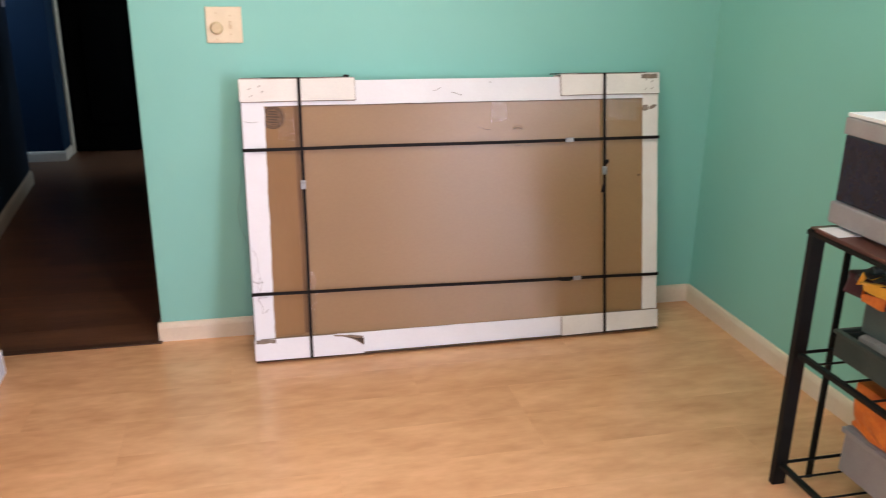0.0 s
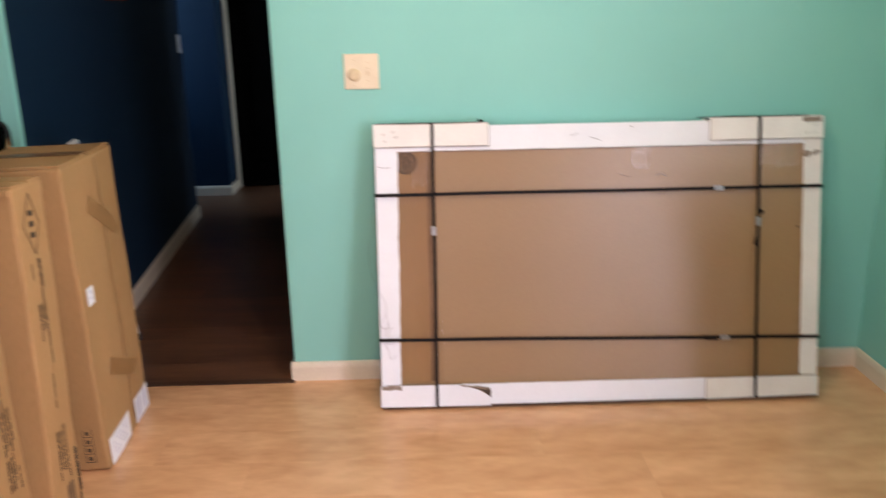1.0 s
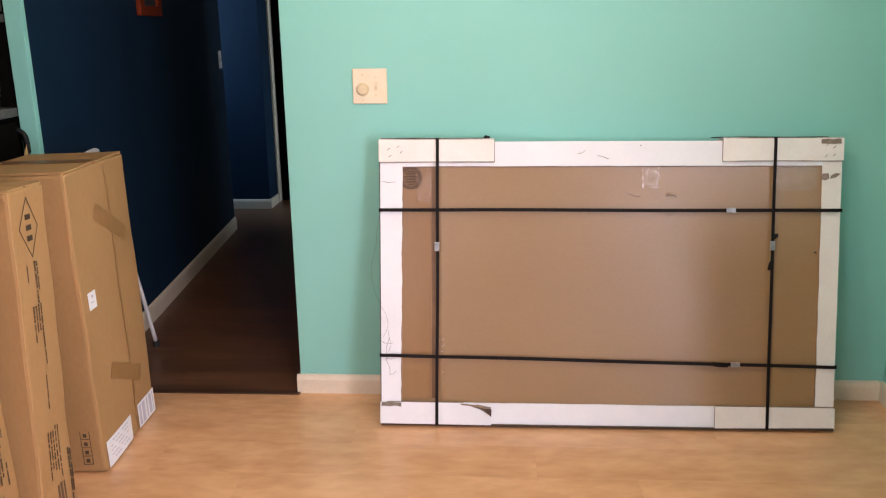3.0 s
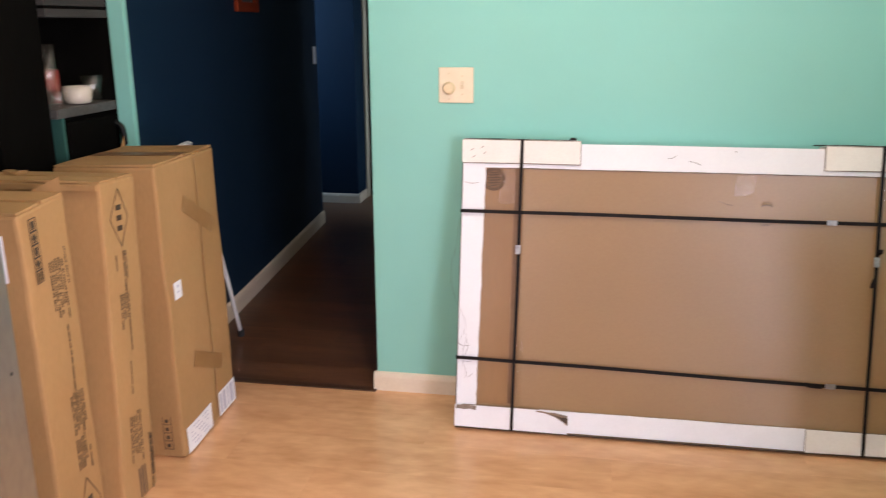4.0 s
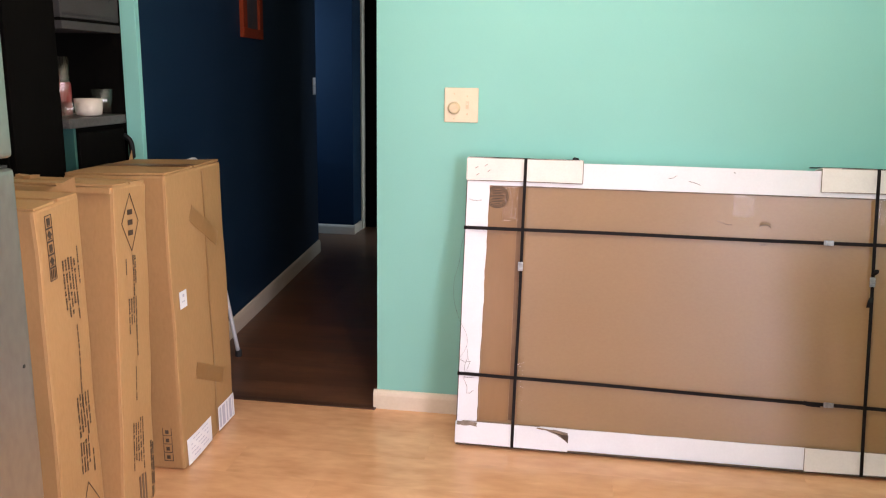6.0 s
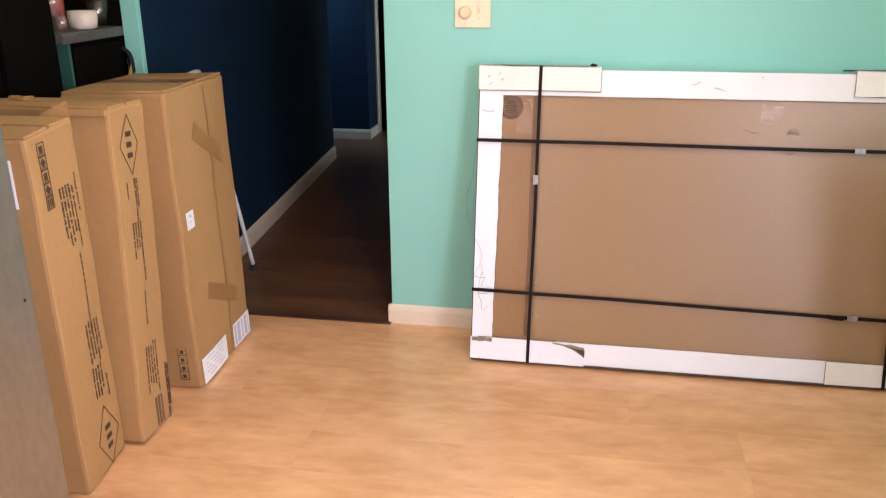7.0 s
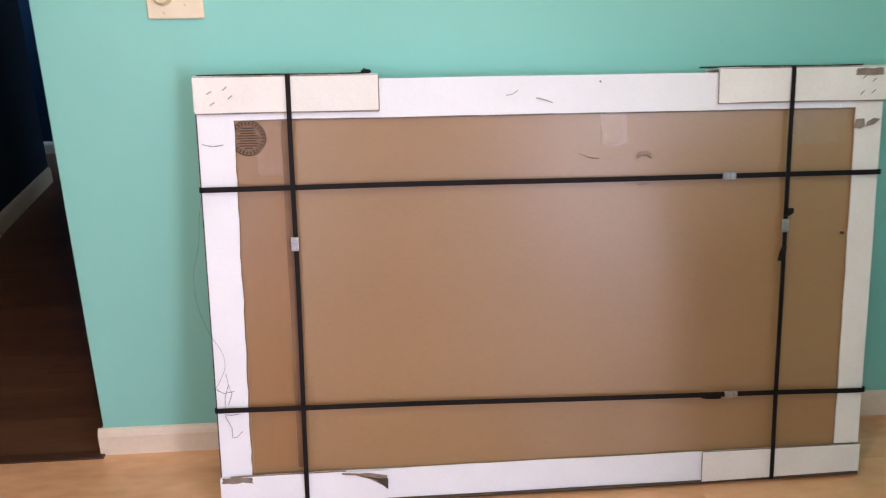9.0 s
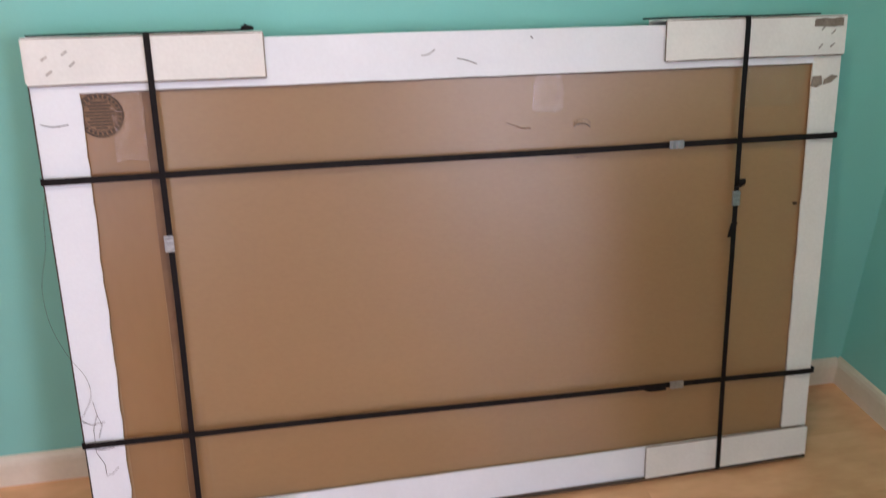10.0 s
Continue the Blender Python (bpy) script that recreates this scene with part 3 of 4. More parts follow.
# worn spots, torn flaps and tape on the front
flat_patch(ragged(1.436, 0.941, 1.499, 0.956, 6, 0.004, 1), -0.0076, "scuff", "scuff", "grey-brown torn strip at a corner")
flat_patch([(1.440, 0.826), (1.454, 0.823), (1.466, 0.829), (1.463, 0.846), (1.444, 0.845)], -0.0024, "scuff", "scuff")
flat_patch([(1.468, 0.828), (1.486, 0.832), (1.501, 0.844), (1.486, 0.847), (1.470, 0.838)], -0.0024, "scuff", "scuff")
flat_patch(ragged(0.002, 0.060, 0.068, 0.074, 6, 0.005, 3), -0.0076, "scuff", "scuff", "brown scuff at a lower corner")
flat_patch([(0.275, 0.066), (0.30, 0.064), (0.335, 0.052), (0.372, 0.030), (0.373, 0.060), (0.33, 0.068)], -0.0078, "scuff", "tear", "torn curled edge of a sleeve")
# dark patch: the shade below the curled edge, put in as colour
flat_patch([(0.322, 0.060), (0.348, 0.050), (0.374, 0.026), (0.375, 0.052), (0.35, 0.060)], -0.0086, "ink", "tear", "dark patch painted as shade under a torn edge")
part("tear", tube(bend([(0.27, -0.006, 0.069), (0.31, -0.010, 0.066), (0.345, -0.008, 0.058), (0.372, -0.006, 0.052)], 5), 0.0022, 6), "torn", package)
flat_patch([(0.946, 0.768), (0.947, 0.779), (0.955, 0.785), (0.972, 0.785), (0.981, 0.778), (0.981, 0.768), (0.972, 0.774), (0.956, 0.774)], 0.0066, "torn", "tear", "small torn handle slot")
# the slot's shadow line, drawn as a thin dark tube
part("tear", tube(bend([(0.947, 0.0075, 0.769), (0.957, 0.0066, 0.7745), (0.971, 0.0066, 0.7745), (0.980, 0.0075, 0.768)], 4), 0.0013, 6), "scuff", package)
flat_patch([(0.944, 0.717), (0.950, 0.709), (0.968, 0.708), (0.979, 0.714), (0.966, 0.7145), (0.954, 0.7145)], 0.0068, "torn", "tear", "small torn slot under a strap")
part("dent", tube(bend([(0.815, 0.0092, 0.783), (0.832, 0.0076, 0.777), (0.845, 0.0076, 0.772), (0.862, 0.0092, 0.771)], 4), 0.0016, 6), "torn", package)
part("dent", box((1.4265, -0.002, 0.585), (1.4335, 0.003, 0.591), 0.001), "ink", package)
flat_patch(ragged(0.074, 0.080, 0.171, 0.872, 9, 0.002, 8), 0.0079, "edge_tape", "tape", "wide orange-brown tape strip along the edge", 0.0003)
for x0, z0, x1, z1, rise in ((0.196, 0.02, 0.216, 0.30, 0.0), (0.865, 0.800, 0.925, 0.880, 0.0), (1.300, 0.790, 1.425, 0.878, 0.0105), (0.120, 0.752, 0.184, 0.882, 0.0)):
    piece = flat_patch(ragged(x0, z0, x1, z1, 5, 0.002, x0), 0.0072, "film", "clear_tape", "strip of clear glossy packing tape", 0.0003)
    for v in piece.data.vertices:
        v.co.y -= rise * (v.co.x - x0) / (x1 - x0)
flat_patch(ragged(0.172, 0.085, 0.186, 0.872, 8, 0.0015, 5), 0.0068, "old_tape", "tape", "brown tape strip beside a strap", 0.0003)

# round printed stamp
stamp = bmesh.new()
for r0, r1 in ((0.0335, 0.0310), (0.0245, 0.0235)):
    for k in range(40):
        a, b = k * math.tau / 40, (k + 1) * math.tau / 40
        vs = [stamp.verts.new((0.110 + r * math.cos(t), 0.0070, 0.8345 + r * math.sin(t))) for r, t in ((r0, a), (r0, b), (r1, b), (r1, a))]
        stamp.faces.new(vs)
for k in range(26):
    a = k * math.tau / 26
    c = Vector((0.110 + 0.0278 * math.cos(a), 0, 0.8345 + 0.0278 * math.sin(a)))
    d, n = Vector((-math.sin(a), 0, math.cos(a))) * 0.0022, Vector((math.cos(a), 0, math.sin(a))) * 0.0022
    stamp.faces.new([stamp.verts.new((q.x, 0.0070, q.z)) for q in (c - d - n, c + d - n, c + d + n, c - d + n)])
for k in range(9):
    z = 0.8345 - 0.019 + k * 0.0047
    half = math.sqrt(max(0.0225 ** 2 - (z - 0.8345) ** 2, 0)) * (0.95 if k % 3 else 0.7)
    stamp.faces.new([stamp.verts.new(q) for q in ((0.110 - half, 0.0070, z - 0.0014), (0.110 + half, 0.0070, z - 0.0014), (0.110 + half, 0.0070, z + 0.0012), (0.110 - half, 0.0070, z + 0.0012))])
for v in stamp.verts:
    v.co.x, v.co.z = 0.1025 + (v.co.x - 0.110) * 1.13, 0.8325 + (v.co.z - 0.8345) * 1.13
flat_patch([(0.1025 + 0.0385 * math.cos(k * math.tau / 32), 0.8325 + 0.0385 * math.sin(k * math.tau / 32)) for k in range(32)], 0.0073, "old_tape", "stamp", "brown disc of smudged ink", 0.0002)
part("stamp", stamp, "ink", package, "round dark printed stamp")

# staples and pen strokes
for x0, z0 in ((0.030, 0.928), (0.062, 0.936), (0.035, 0.905), (0.072, 0.918), (1.456, 0.938), (1.478, 0.930), (1.452, 0.903), (1.478, 0.905)):
    m = pose(x0, -0.0068, z0, 0, -40 - 20 * noise.noise(Vector((x0 * 50, z0, 0))), 0)
    part("staple", box((-0.006, -0.0008, -0.0009), (0.006, 0.0008, 0.0009), 0.0004, 1), "scuff", package, "", m)


def pen(points, r=0.0007):
    part("pen_mark", tube(bend(points, 5), r, 5), "ink", package)


Y = -0.0016
for stroke in (((0.0248, 0.317), (0.0285, 0.291), (0.0190, 0.262), (0.0183, 0.215), (0.0300, 0.190), (0.0302, 0.167), (0.0400, 0.168), (0.0526, 0.1805)),
               ((0.0020, 0.280), (0.0180, 0.272), (0.0410, 0.276)), ((0.0180, 0.222), (0.0330, 0.220), (0.0500, 0.223)), ((0.0285, 0.291), (0.0350, 0.270), (0.0260, 0.245))):
    part("pen_mark", tube([(u, Y, w) for u, w in stroke], 0.00048, 5), "ink", package)
pen([(0.008, Y, 0.822), (0.030, Y, 0.817), (0.052, Y, 0.820)], 0.0006)
pen([(0.655, Y, 0.912), (0.668, Y, 0.914), (0.680, Y, 0.922)], 0.0006)
pen([(0.720, Y, 0.905), (0.738, Y, 0.901), (0.756, Y, 0.894)], 0.0007)
pen([(0.858, Y, 0.938), (0.860, Y, 0.938), (0.862, Y, 0.936)], 0.0012)
part("thread", tube(bend([(-0.004, 0.012, 0.705), (-0.012, 0.010, 0.660), (-0.016, 0.006, 0.606), (-0.030, 0.002, 0.543), (-0.026, -0.002, 0.475), (-0.004, -0.005, 0.412), (0.019, -0.004, 0.370),
                          (0.024, -0.003, 0.333), (0.010, -0.003, 0.300), (0.001, -0.003, 0.286)], 5) + [Vector((0.0124, -0.003, 0.275))], 0.00032, 5), "ink", package, "loose dark thread")

# ---- cardboard boxes ----


WAVE, SWELL = 0.0042, 5.5
UNEVEN = {}  # which seed shaped the faces of a carton, by the name of the carton or of a label on it


def carton(x0, x1, y0, y1, h, label, seed, turn, tip=0.0, lean=0.0, lift=0.0):
    """An upright carton; its origin is the foot of the corner that is nearest the room."""
    ob = thing("cardboard_box", label, "box", pose(x1, y0, lift, tip, lean, turn), group="cartons beside the refrigerator")
    dx, dy = x0 - x1, y1 - y0
    UNEVEN[ob.name] = seed
    part("box_body", soft_block((dx, 0, 0.0), (0, dy, h - 0.004), 18, WAVE, 0.009, seed, SWELL), "card", ob)
    gap = 0.004 * (1 + 0.5 * math.sin(seed))
    for n, (a, b) in enumerate(((0.0, dy * 0.5 - gap), (dy * 0.5 + gap, dy))):
        part("flap", soft_block((dx + 0.004, a + 0.003, h - 0.0045), (-0.004, b - 0.003, h + 0.0015), 6, 0.0032, 0.001, seed + n * 3, 7.0), "card", ob)
    return ob, dy


def on_face(ob, bars, material, name="printing", label="", x=0.0, lift=0.0020):
    """Flat bars on the carton's room-side face: centre y, centre z, width, height, turn in degrees."""
    bm, seed = bmesh.new(), UNEVEN.get(ob.name)

    def face_x(y, z):
        return x if seed is None else x + WAVE * noise.noise(Vector((0, y, z)) * SWELL + Vector((seed, seed * 1.7, 0)))

    for y, z, w, h, t in bars:
        c, s = math.cos(radians(t)), math.sin(radians(t))
        n = max(1, math.ceil(max(w, h) / 0.03))
        rings = []
        for k in range(n + 1):
            ends = [((k / n - 0.5) * w, -h / 2), ((k / n - 0.5) * w, h / 2)] if w > h else [(-w / 2, (k / n - 0.5) * h), (w / 2, (k / n - 0.5) * h)]
            yz = [(y + a * c - b * s, z + a * s + b * c) for a, b in ends]
            top = [bm.verts.new((face_x(p, q) + lift, p, q)) for p, q in yz]
            rings.append(top + [bm.verts.new((v.co.x - 0.0006, v.co.y, v.co.z)) for v in reversed(top)])
        for p, q in zip(rings, rings[1:]):
            for k in range(4):
                bm.faces.new((p[k], p[(k + 1) % 4], q[(k + 1) % 4], q[k]))
        bm.faces.new(rings[0])
        bm.faces.new(rings[-1])
    done = tagged(part(name, bm, material, ob, label), kind="stuff" if len(bars) > 1 else "")
    UNEVEN[done.name] = seed
    return done


def lines(y, z, rows, length, step, seed, size=0.0075):
    """Upright rows of unreadable print: columns side by side, each of short letter-sized bars with gaps between words."""
    out = []
    rnd = random.Random(seed)
    for r in range(rows):
        top, end = z - rnd.uniform(0, 0.012), z - length * rnd.uniform(0.75, 1.0)
        while top > end:
            for k in range(rnd.randint(2, 7)):
                ln = rnd.uniform(0.0030, 0.0058)
                out.append((y + r * step, top - ln / 2, size * rnd.uniform(0.45, 0.95), ln, 0))
                top -= ln + 0.0016
            top -= rnd.uniform(0.003, 0.007)
    return out


def diamond(y, z, w, h):
    """A rhombic outline."""
    a, ln = math.degrees(math.atan2(h, w)), math.hypot(w / 2, h / 2)
    return [(y + sy * w / 4, z + sz * h / 4, ln, 0.0022, -a * sy * sz) for sy in (1, -1) for sz in (1, -1)]


b1, d1 = carton(-1.06, -0.508, -1.163, -0.955, 0.927, "tall narrow brown cardboard carton with printed side", 1.3, 6.0, 2.3, 0.8)
b2, d2 = carton(-1.05, -0.484, -0.936, -0.753, 0.929, "tall brown cardboard carton with a rhombic printed mark", 4.1, 2.9, -3.5, 0.0, 0.0113)
b3, d3 = carton(-0.785, -0.472, -0.603, -0.169, 0.930, "wide brown cardboard carton with white shipping labels", 7.7, 2.7, -0.4, -1.2, 0.004)

# printing on the first carton
icons = []
for k, z in enumerate((0.888, 0.857, 0.826, 0.795, 0.764)):
    icons += [(0.054, z + 0.0145, 0.030, 0.002, 0), (0.054, z - 0.0145, 0.030, 0.002, 0), (0.0395, z, 0.002, 0.030, 0), (0.0685, z, 0.002, 0.030, 0)]
    icons += ([(0.054, z, 0.014, 0.016, 45 * (k % 2)), (0.054, z - 0.010, 0.016, 0.002, 0)] if k < 4 else [(0.046 + 0.008 * j, z, 0.0035, 0.022, 0) for j in range(3)])
on_face(b1, icons, "ink", label="row of dark handling symbols")
on_face(b1, lines(0.101, 0.785, 5, 0.145, 0.014, 3, 0.008) + lines(0.176, 0.802, 1, 0.11, 0.014, 21, 0.006), "ink", label="small unreadable dark print")
on_face(b1, lines(0.138, 0.612, 1, 0.205, 0.01, 8, 0.007) + lines(0.112, 0.432, 5, 0.110, 0.014, 5) + lines(0.110, 0.306, 4, 0.10, 0.013, 7)
        + lines(0.170, 0.262, 1, 0.045, 0.01, 9, 0.007), "ink", label="small unreadable dark print")
on_face(b1, diamond(0.131, 0.093, 0.107, 0.176) + [(0.131, 0.091 + k, 0.026, 0.014, 0) for k in (-0.028, 0.0, 0.028)],
        "ink", "emblem", "rhombic printed emblem")
# printing on the second carton
on_face(b2, diamond(0.084, 0.823, 0.094, 0.157) + [(0.084, 0.823 + k, 0.026, 0.014, 0) for k in (-0.028, 0.0, 0.028)], "ink", "emblem", "rhombic printed emblem")
on_face(b2, lines(0.088, 0.738, 2, 0.112, 0.011, 11, 0.009) + lines(0.049, 0.733, 1, 0.055, 0.012, 12, 0.007) + lines(0.058, 0.620, 4, 0.085, 0.013, 13) + lines(0.097, 0.535, 1, 0.09, 0.01, 14, 0.007)
        + lines(0.083, 0.432, 1, 0.122, 0.01, 15, 0.006), "ink", label="small unreadable dark print")
on_face(b2, lines(0.062, 0.268, 5, 0.150, 0.014, 16) + lines(0.160, 0.178, 2, 0.160, 0.010, 18, 0.010), "ink", label="small unreadable dark print")
on_face(b2, [(0.088, 0.052, 0.009, 0.088, 0), (0.104, 0.054, 0.010, 0.088, 0), (0.120, 0.052, 0.007, 0.088, 0)], "faded", label="faded bar pattern")
part("flap_edge", soft_block((-0.556, -0.0085, 0.906), (-0.008, 0.004, 0.922), 6, 0.0010, 0.001, 3.0, 9.0), "card", b2, "folded lid edge")
# labels, seam and tape on the third carton
on_face(b3, [(0.272, 0.46, 0.012, 0.90, 0)], "tape", "seam", "taped upright seam", lift=0.0019)
on_face(b3, [(0.262, 0.730, 0.240, 0.052, -30)], "tape", "tape", "piece of brown tape across the seam", lift=0.0024)
on_face(b3, [(0.234, 0.236, 0.240, 0.052, -24)], "tape", "tape", "piece of brown tape across the seam", lift=0.0024)
sticker = on_face(b3, [(0.063, 0.536, 0.050, 0.054, 0)], "paper", "label", "small square white sticker", lift=0.0028)
shipping = on_face(b3, [(0.118, 0.046, 0.196, 0.086, 0)], "paper", "label", "white shipping label", lift=0.0028)
on_face(sticker, [(0.063, 0.530, 0.020, 0.003, 0), (0.065, 0.548, 0.012, 0.008, 0)], "label_ink", "label_print", lift=0.0032)
coded = on_face(b3, [(0.356, 0.047, 0.148, 0.086, 0)], "paper", "label", "white label with bar pattern", lift=0.0028)
on_face(coded, [(0.300, 0.047, 0.016, 0.070, 0), (0.330, 0.047, 0.024, 0.070, 0), (0.362, 0.047, 0.010, 0.070, 0), (0.392, 0.047, 0.022, 0.070, 0), (0.415, 0.047, 0.006, 0.070, 0)],
        "label_ink", "label_print", lift=0.0032)
on_face(shipping, [(0.052 + 0.018 * k, 0.076 - 0.014 * r, 0.013, 0.0030, 0) for r in range(5) for k in range(8) if (r * 3 + k) % 4], "label_ink", "label_print", lift=0.0032)
sym = bmesh.new()
for k, z in enumerate((0.125, 0.097, 0.069, 0.041)):
    for a, b in (((-0.066, -0.0022, z - 0.013), (-0.036, -0.0012, z - 0.011)), ((-0.066, -0.0022, z - 0.013), (-0.064, -0.0012, z + 0.013)), ((-0.038, -0.0022, z - 0.013), (-0.036, -0.0012, z + 0.013)),
                 ((-0.057, -0.0022, z - 0.006), (-0.046, -0.0012, z + 0.006))):
        box(a, b, bm=sym)
tagged(part("printing", sym, "ink", b3, "row of dark handling symbols"), kind="stuff")
# tape on the lids
part("tape", soft_block((-0.300, 0.185, 0.9325), (-0.010, 0.250, 0.9340), 5, 0.0006, 0.0, 2.0), "old_tape", b3, "darkened tape over the lid seam")
part("tape", soft_block((-0.330, 0.095, 0.9310), (-0.285, 0.140, 0.9400), 4, 0.006, 0.001, 8.0, 40), "tape", b2, "torn loose tape end")
# a white delivery sheet on the first carton
part("label", box((-0.120, -0.0085, 0.768), (-0.036, -0.0070, 0.878)), "paper", b1, "white delivery sheet in a pouch")

# ---- refrigerator ----
FX, FY0, FY1, FH = -0.432, -2.07, -1.328, 1.70
fridge = thing("refrigerator", "grey two-door refrigerator with a dark gap between its doors", "refrigerator")
part("body", box((-1.20, FY0 + 0.004, 0.03), (FX - 0.062, FY1 - 0.004, FH), 0.008), "steel", fridge)
low_door = part("door", box((FX - 0.055, FY0, 0.10), (FX, FY1, 1.036), 0.012, 3), "steel", fridge, "grey lower refrigerator door")
up_door = part("door", box((FX - 0.055, FY0, 1.056), (FX, FY1, FH - 0.005), 0.012, 3), "steel", fridge, "grey freezer door")
part("gasket", box((FX - 0.062, FY0 + 0.01, 0.11), (FX - 0.054, FY1 - 0.008, FH - 0.02)), "gasket", fridge)
part("hinge", boxes([((FX - 0.050, FY1 - 0.075, 1.037), (FX - 0.008, FY1 - 0.012, 1.042)), ((FX - 0.04, FY1 - 0.05, 1.042), (FX - 0.02, FY1 - 0.03, 1.055))]), "gasket", fridge, "small dark door hinge")
for k in range(4):
    part("slat", box((FX - 0.05, FY0 + 0.02, 0.02 + 0.018 * k), (FX - 0.02, FY1 - 0.02, 0.032 + 0.018 * k), 0.002), "gasket", fridge)
for x in (-1.18, FX - 0.13):
    for y in (FY0 + 0.02, FY1 - 0.07):
        part("foot", box((x, y, 0), (x + 0.05, y + 0.05, 0.03), 0.004), "rubber", fridge)
for z0, z1, leaf in ((0.55, 1.0, low_door), (1.08, 1.40, up_door)):
    part("handle", box((FX, FY0 + 0.035, z0), (FX + 0.045, FY0 + 0.065, z1), 0.008), "steel", leaf)
for y, z, r in ((-1.358, 0.623, 0.0045), (-1.458, 0.830, 0.0055)):
    part("dent", lathe([(0.0004, 0.0012), (r * 0.7, 0.0010), (r, 0.0)], 10), "gasket", low_door, "", pose(FX, y, z, 0, 90, 0))

# ---- tall cabinet and bar hutch by the hallway corner ----
tall = thing("tall_cabinet", "tall plain black cabinet standing behind the cartons", "cabinet", pose(0.062, -0.110, 0))
part("body", box((-1.46, -0.64, 0.0), (-0.935, -0.400, 2.1), 0.004), "black_wood", tall)
tall_door = part("door", box((-0.934, -0.635, 0.08), (-0.916, -0.405, 2.08), 0.003), "black_wood", tall)
part("knob", lathe([(0.005, 0.0), (0.005, 0.012), (0.012, 0.018), (0.010, 0.026), (0.0005, 0.028)], 14), "black_metal", tall_door, "", pose(-0.916, -0.43, 1.5, 0, 90, 0))

hutch = thing("bar_hutch", "black open hutch with a grey shelf holding dishes", "hutch", pose(0.068, -0.124, 0))
part("back_panel", box((-1.46, -0.022, 0.0), (-0.9225, -0.001, 1.90), 0.002), "black_wood", hutch)
part("side_panel", box((-1.46, -0.352, 0.0), (-1.44, -0.023, 1.90), 0.002), "black_wood", hutch)
part("worktop", box((-1.439, -0.352, 1.046), (-0.925, -0.008, 1.076), 0.004), "counter", hutch, "grey speckled shelf top")
part("lower_cabinet", box((-1.439, -0.305, 0.05), (-0.945, -0.024, 1.045), 0.012), "black_wood", hutch)
hutch_door = part("door", box((-0.944, -0.300, 0.08), (-0.928, -0.028, 1.032), 0.010), "black_wood", hutch)
# stands in for teal wall seen through a gap, its shade mixed into the colour
part("side_panel", box((-1.439, -0.318, 0.05), (-0.936, -0.3055, 1.045), 0.002), "teal_in_shade", hutch, "strip coloured like the teal wall in shade")
part("handle", tube(bend([(-0.930, -0.036, 1.005), (-0.908, -0.034, 0.985), (-0.902, -0.034, 0.945), (-0.906, -0.034, 0.905), (-0.930, -0.036, 0.888)], 5), 0.010, 8), "black_metal", hutch_door, smooth=True)
part("shelf", box((-1.439, -0.352, 1.347), (-0.925, -0.001, 1.372), 0.003), "carton", hutch, "grey shelf edge")
# black strip that fills the line between shelf and carton
part("shelf_lip", box((-1.439, -0.350, 1.372), (-0.930, -0.003, 1.381), 0.001), "black_wood", hutch)
part("plinth", box((-1.439, -0.30, 0.0), (-0.96, -0.03, 0.05)), "black_wood", hutch)

case = thing("carton", "grey carton with dark bars of print on the hutch shelf", "box", pose(-0.862, -0.469, 1.3815))
part("box_body", soft_block((-0.30, 0, 0), (0, 0.345, 0.22), 8, 0.003, 0.003, 5), "carton", case)
on_face(case, [(0.062 + 0.044 * k, 0.085, 0.030, 0.046, 0) for k in range(6)] + [(0.17, 0.012, 0.33, 0.004, 0)], "rubber", label="row of dark block marks", lift=0.002)

bowl = tagged(part("bowl", lathe([(0.026, 0.0), (0.040, 0.004), (0.043, 0.02), (0.045, 0.056), (0.042, 0.056), (0.040, 0.02), (0.025, 0.010), (0.0005, 0.009)], 28), "china", at=pose(-0.905, -0.290, 1.0765), smooth=True),
              "small straight-sided cream china bowl", "bowl")
tumbler = tagged(part("drinking_glass", lathe([(0.026, 0.0), (0.042, 0.085), (0.0405, 0.085), (0.025, 0.006), (0.0005, 0.006)], 24), "clear", at=pose(-0.920, -0.178, 1.0765), smooth=True),
                 "flared clear glass tumbler", "glass")
tagged(part("drinking_glass", lathe([(0.022, 0.0), (0.034, 0.05), (0.0325, 0.05), (0.021, 0.005), (0.0005, 0.005)], 24), "clear", at=pose(-0.893, -0.415, 1.0765), smooth=True),
                  "small cut clear glass dish", "glass")
tagged(part("glass_vase", lathe([(0.026, 0.0), (0.027, 0.19), (0.0255, 0.19), (0.0245, 0.006), (0.0005, 0.006)], 24), "clear", at=pose(-0.945, -0.368, 1.0765), smooth=True),
               "tall straight clear glass", "glass")
can = tagged(part("red_can", lathe([(0.001, 0.0), (0.027, 0.001), (0.029, 0.006), (0.029, 0.10), (0.026, 0.108), (0.001, 0.108)], 24), "red", at=pose(-0.990, -0.300, 1.0765), smooth=True),
             "dark red can standing among the glasses", "can")

# ---- hallway things ----
stool = thing("folding_stand", "white metal tube folding stand leaning behind the cartons", "stand")
part("tube", tube(bend([(-0.727, 0.434, 0.012), (-0.736, 0.345, 0.31), (-0.744, 0.238, 0.62), (-0.746, 0.145, 0.860), (-0.730, 0.110, 0.893), (-0.712, 0.03, 0.902), (-0.700, -0.07, 0.892),
                        (-0.692, -0.11, 0.84), (-0.692, -0.118, 0.45), (-0.690, -0.120, 0.012)], 6), 0.0088, 10), "tube", stool, smooth=True)
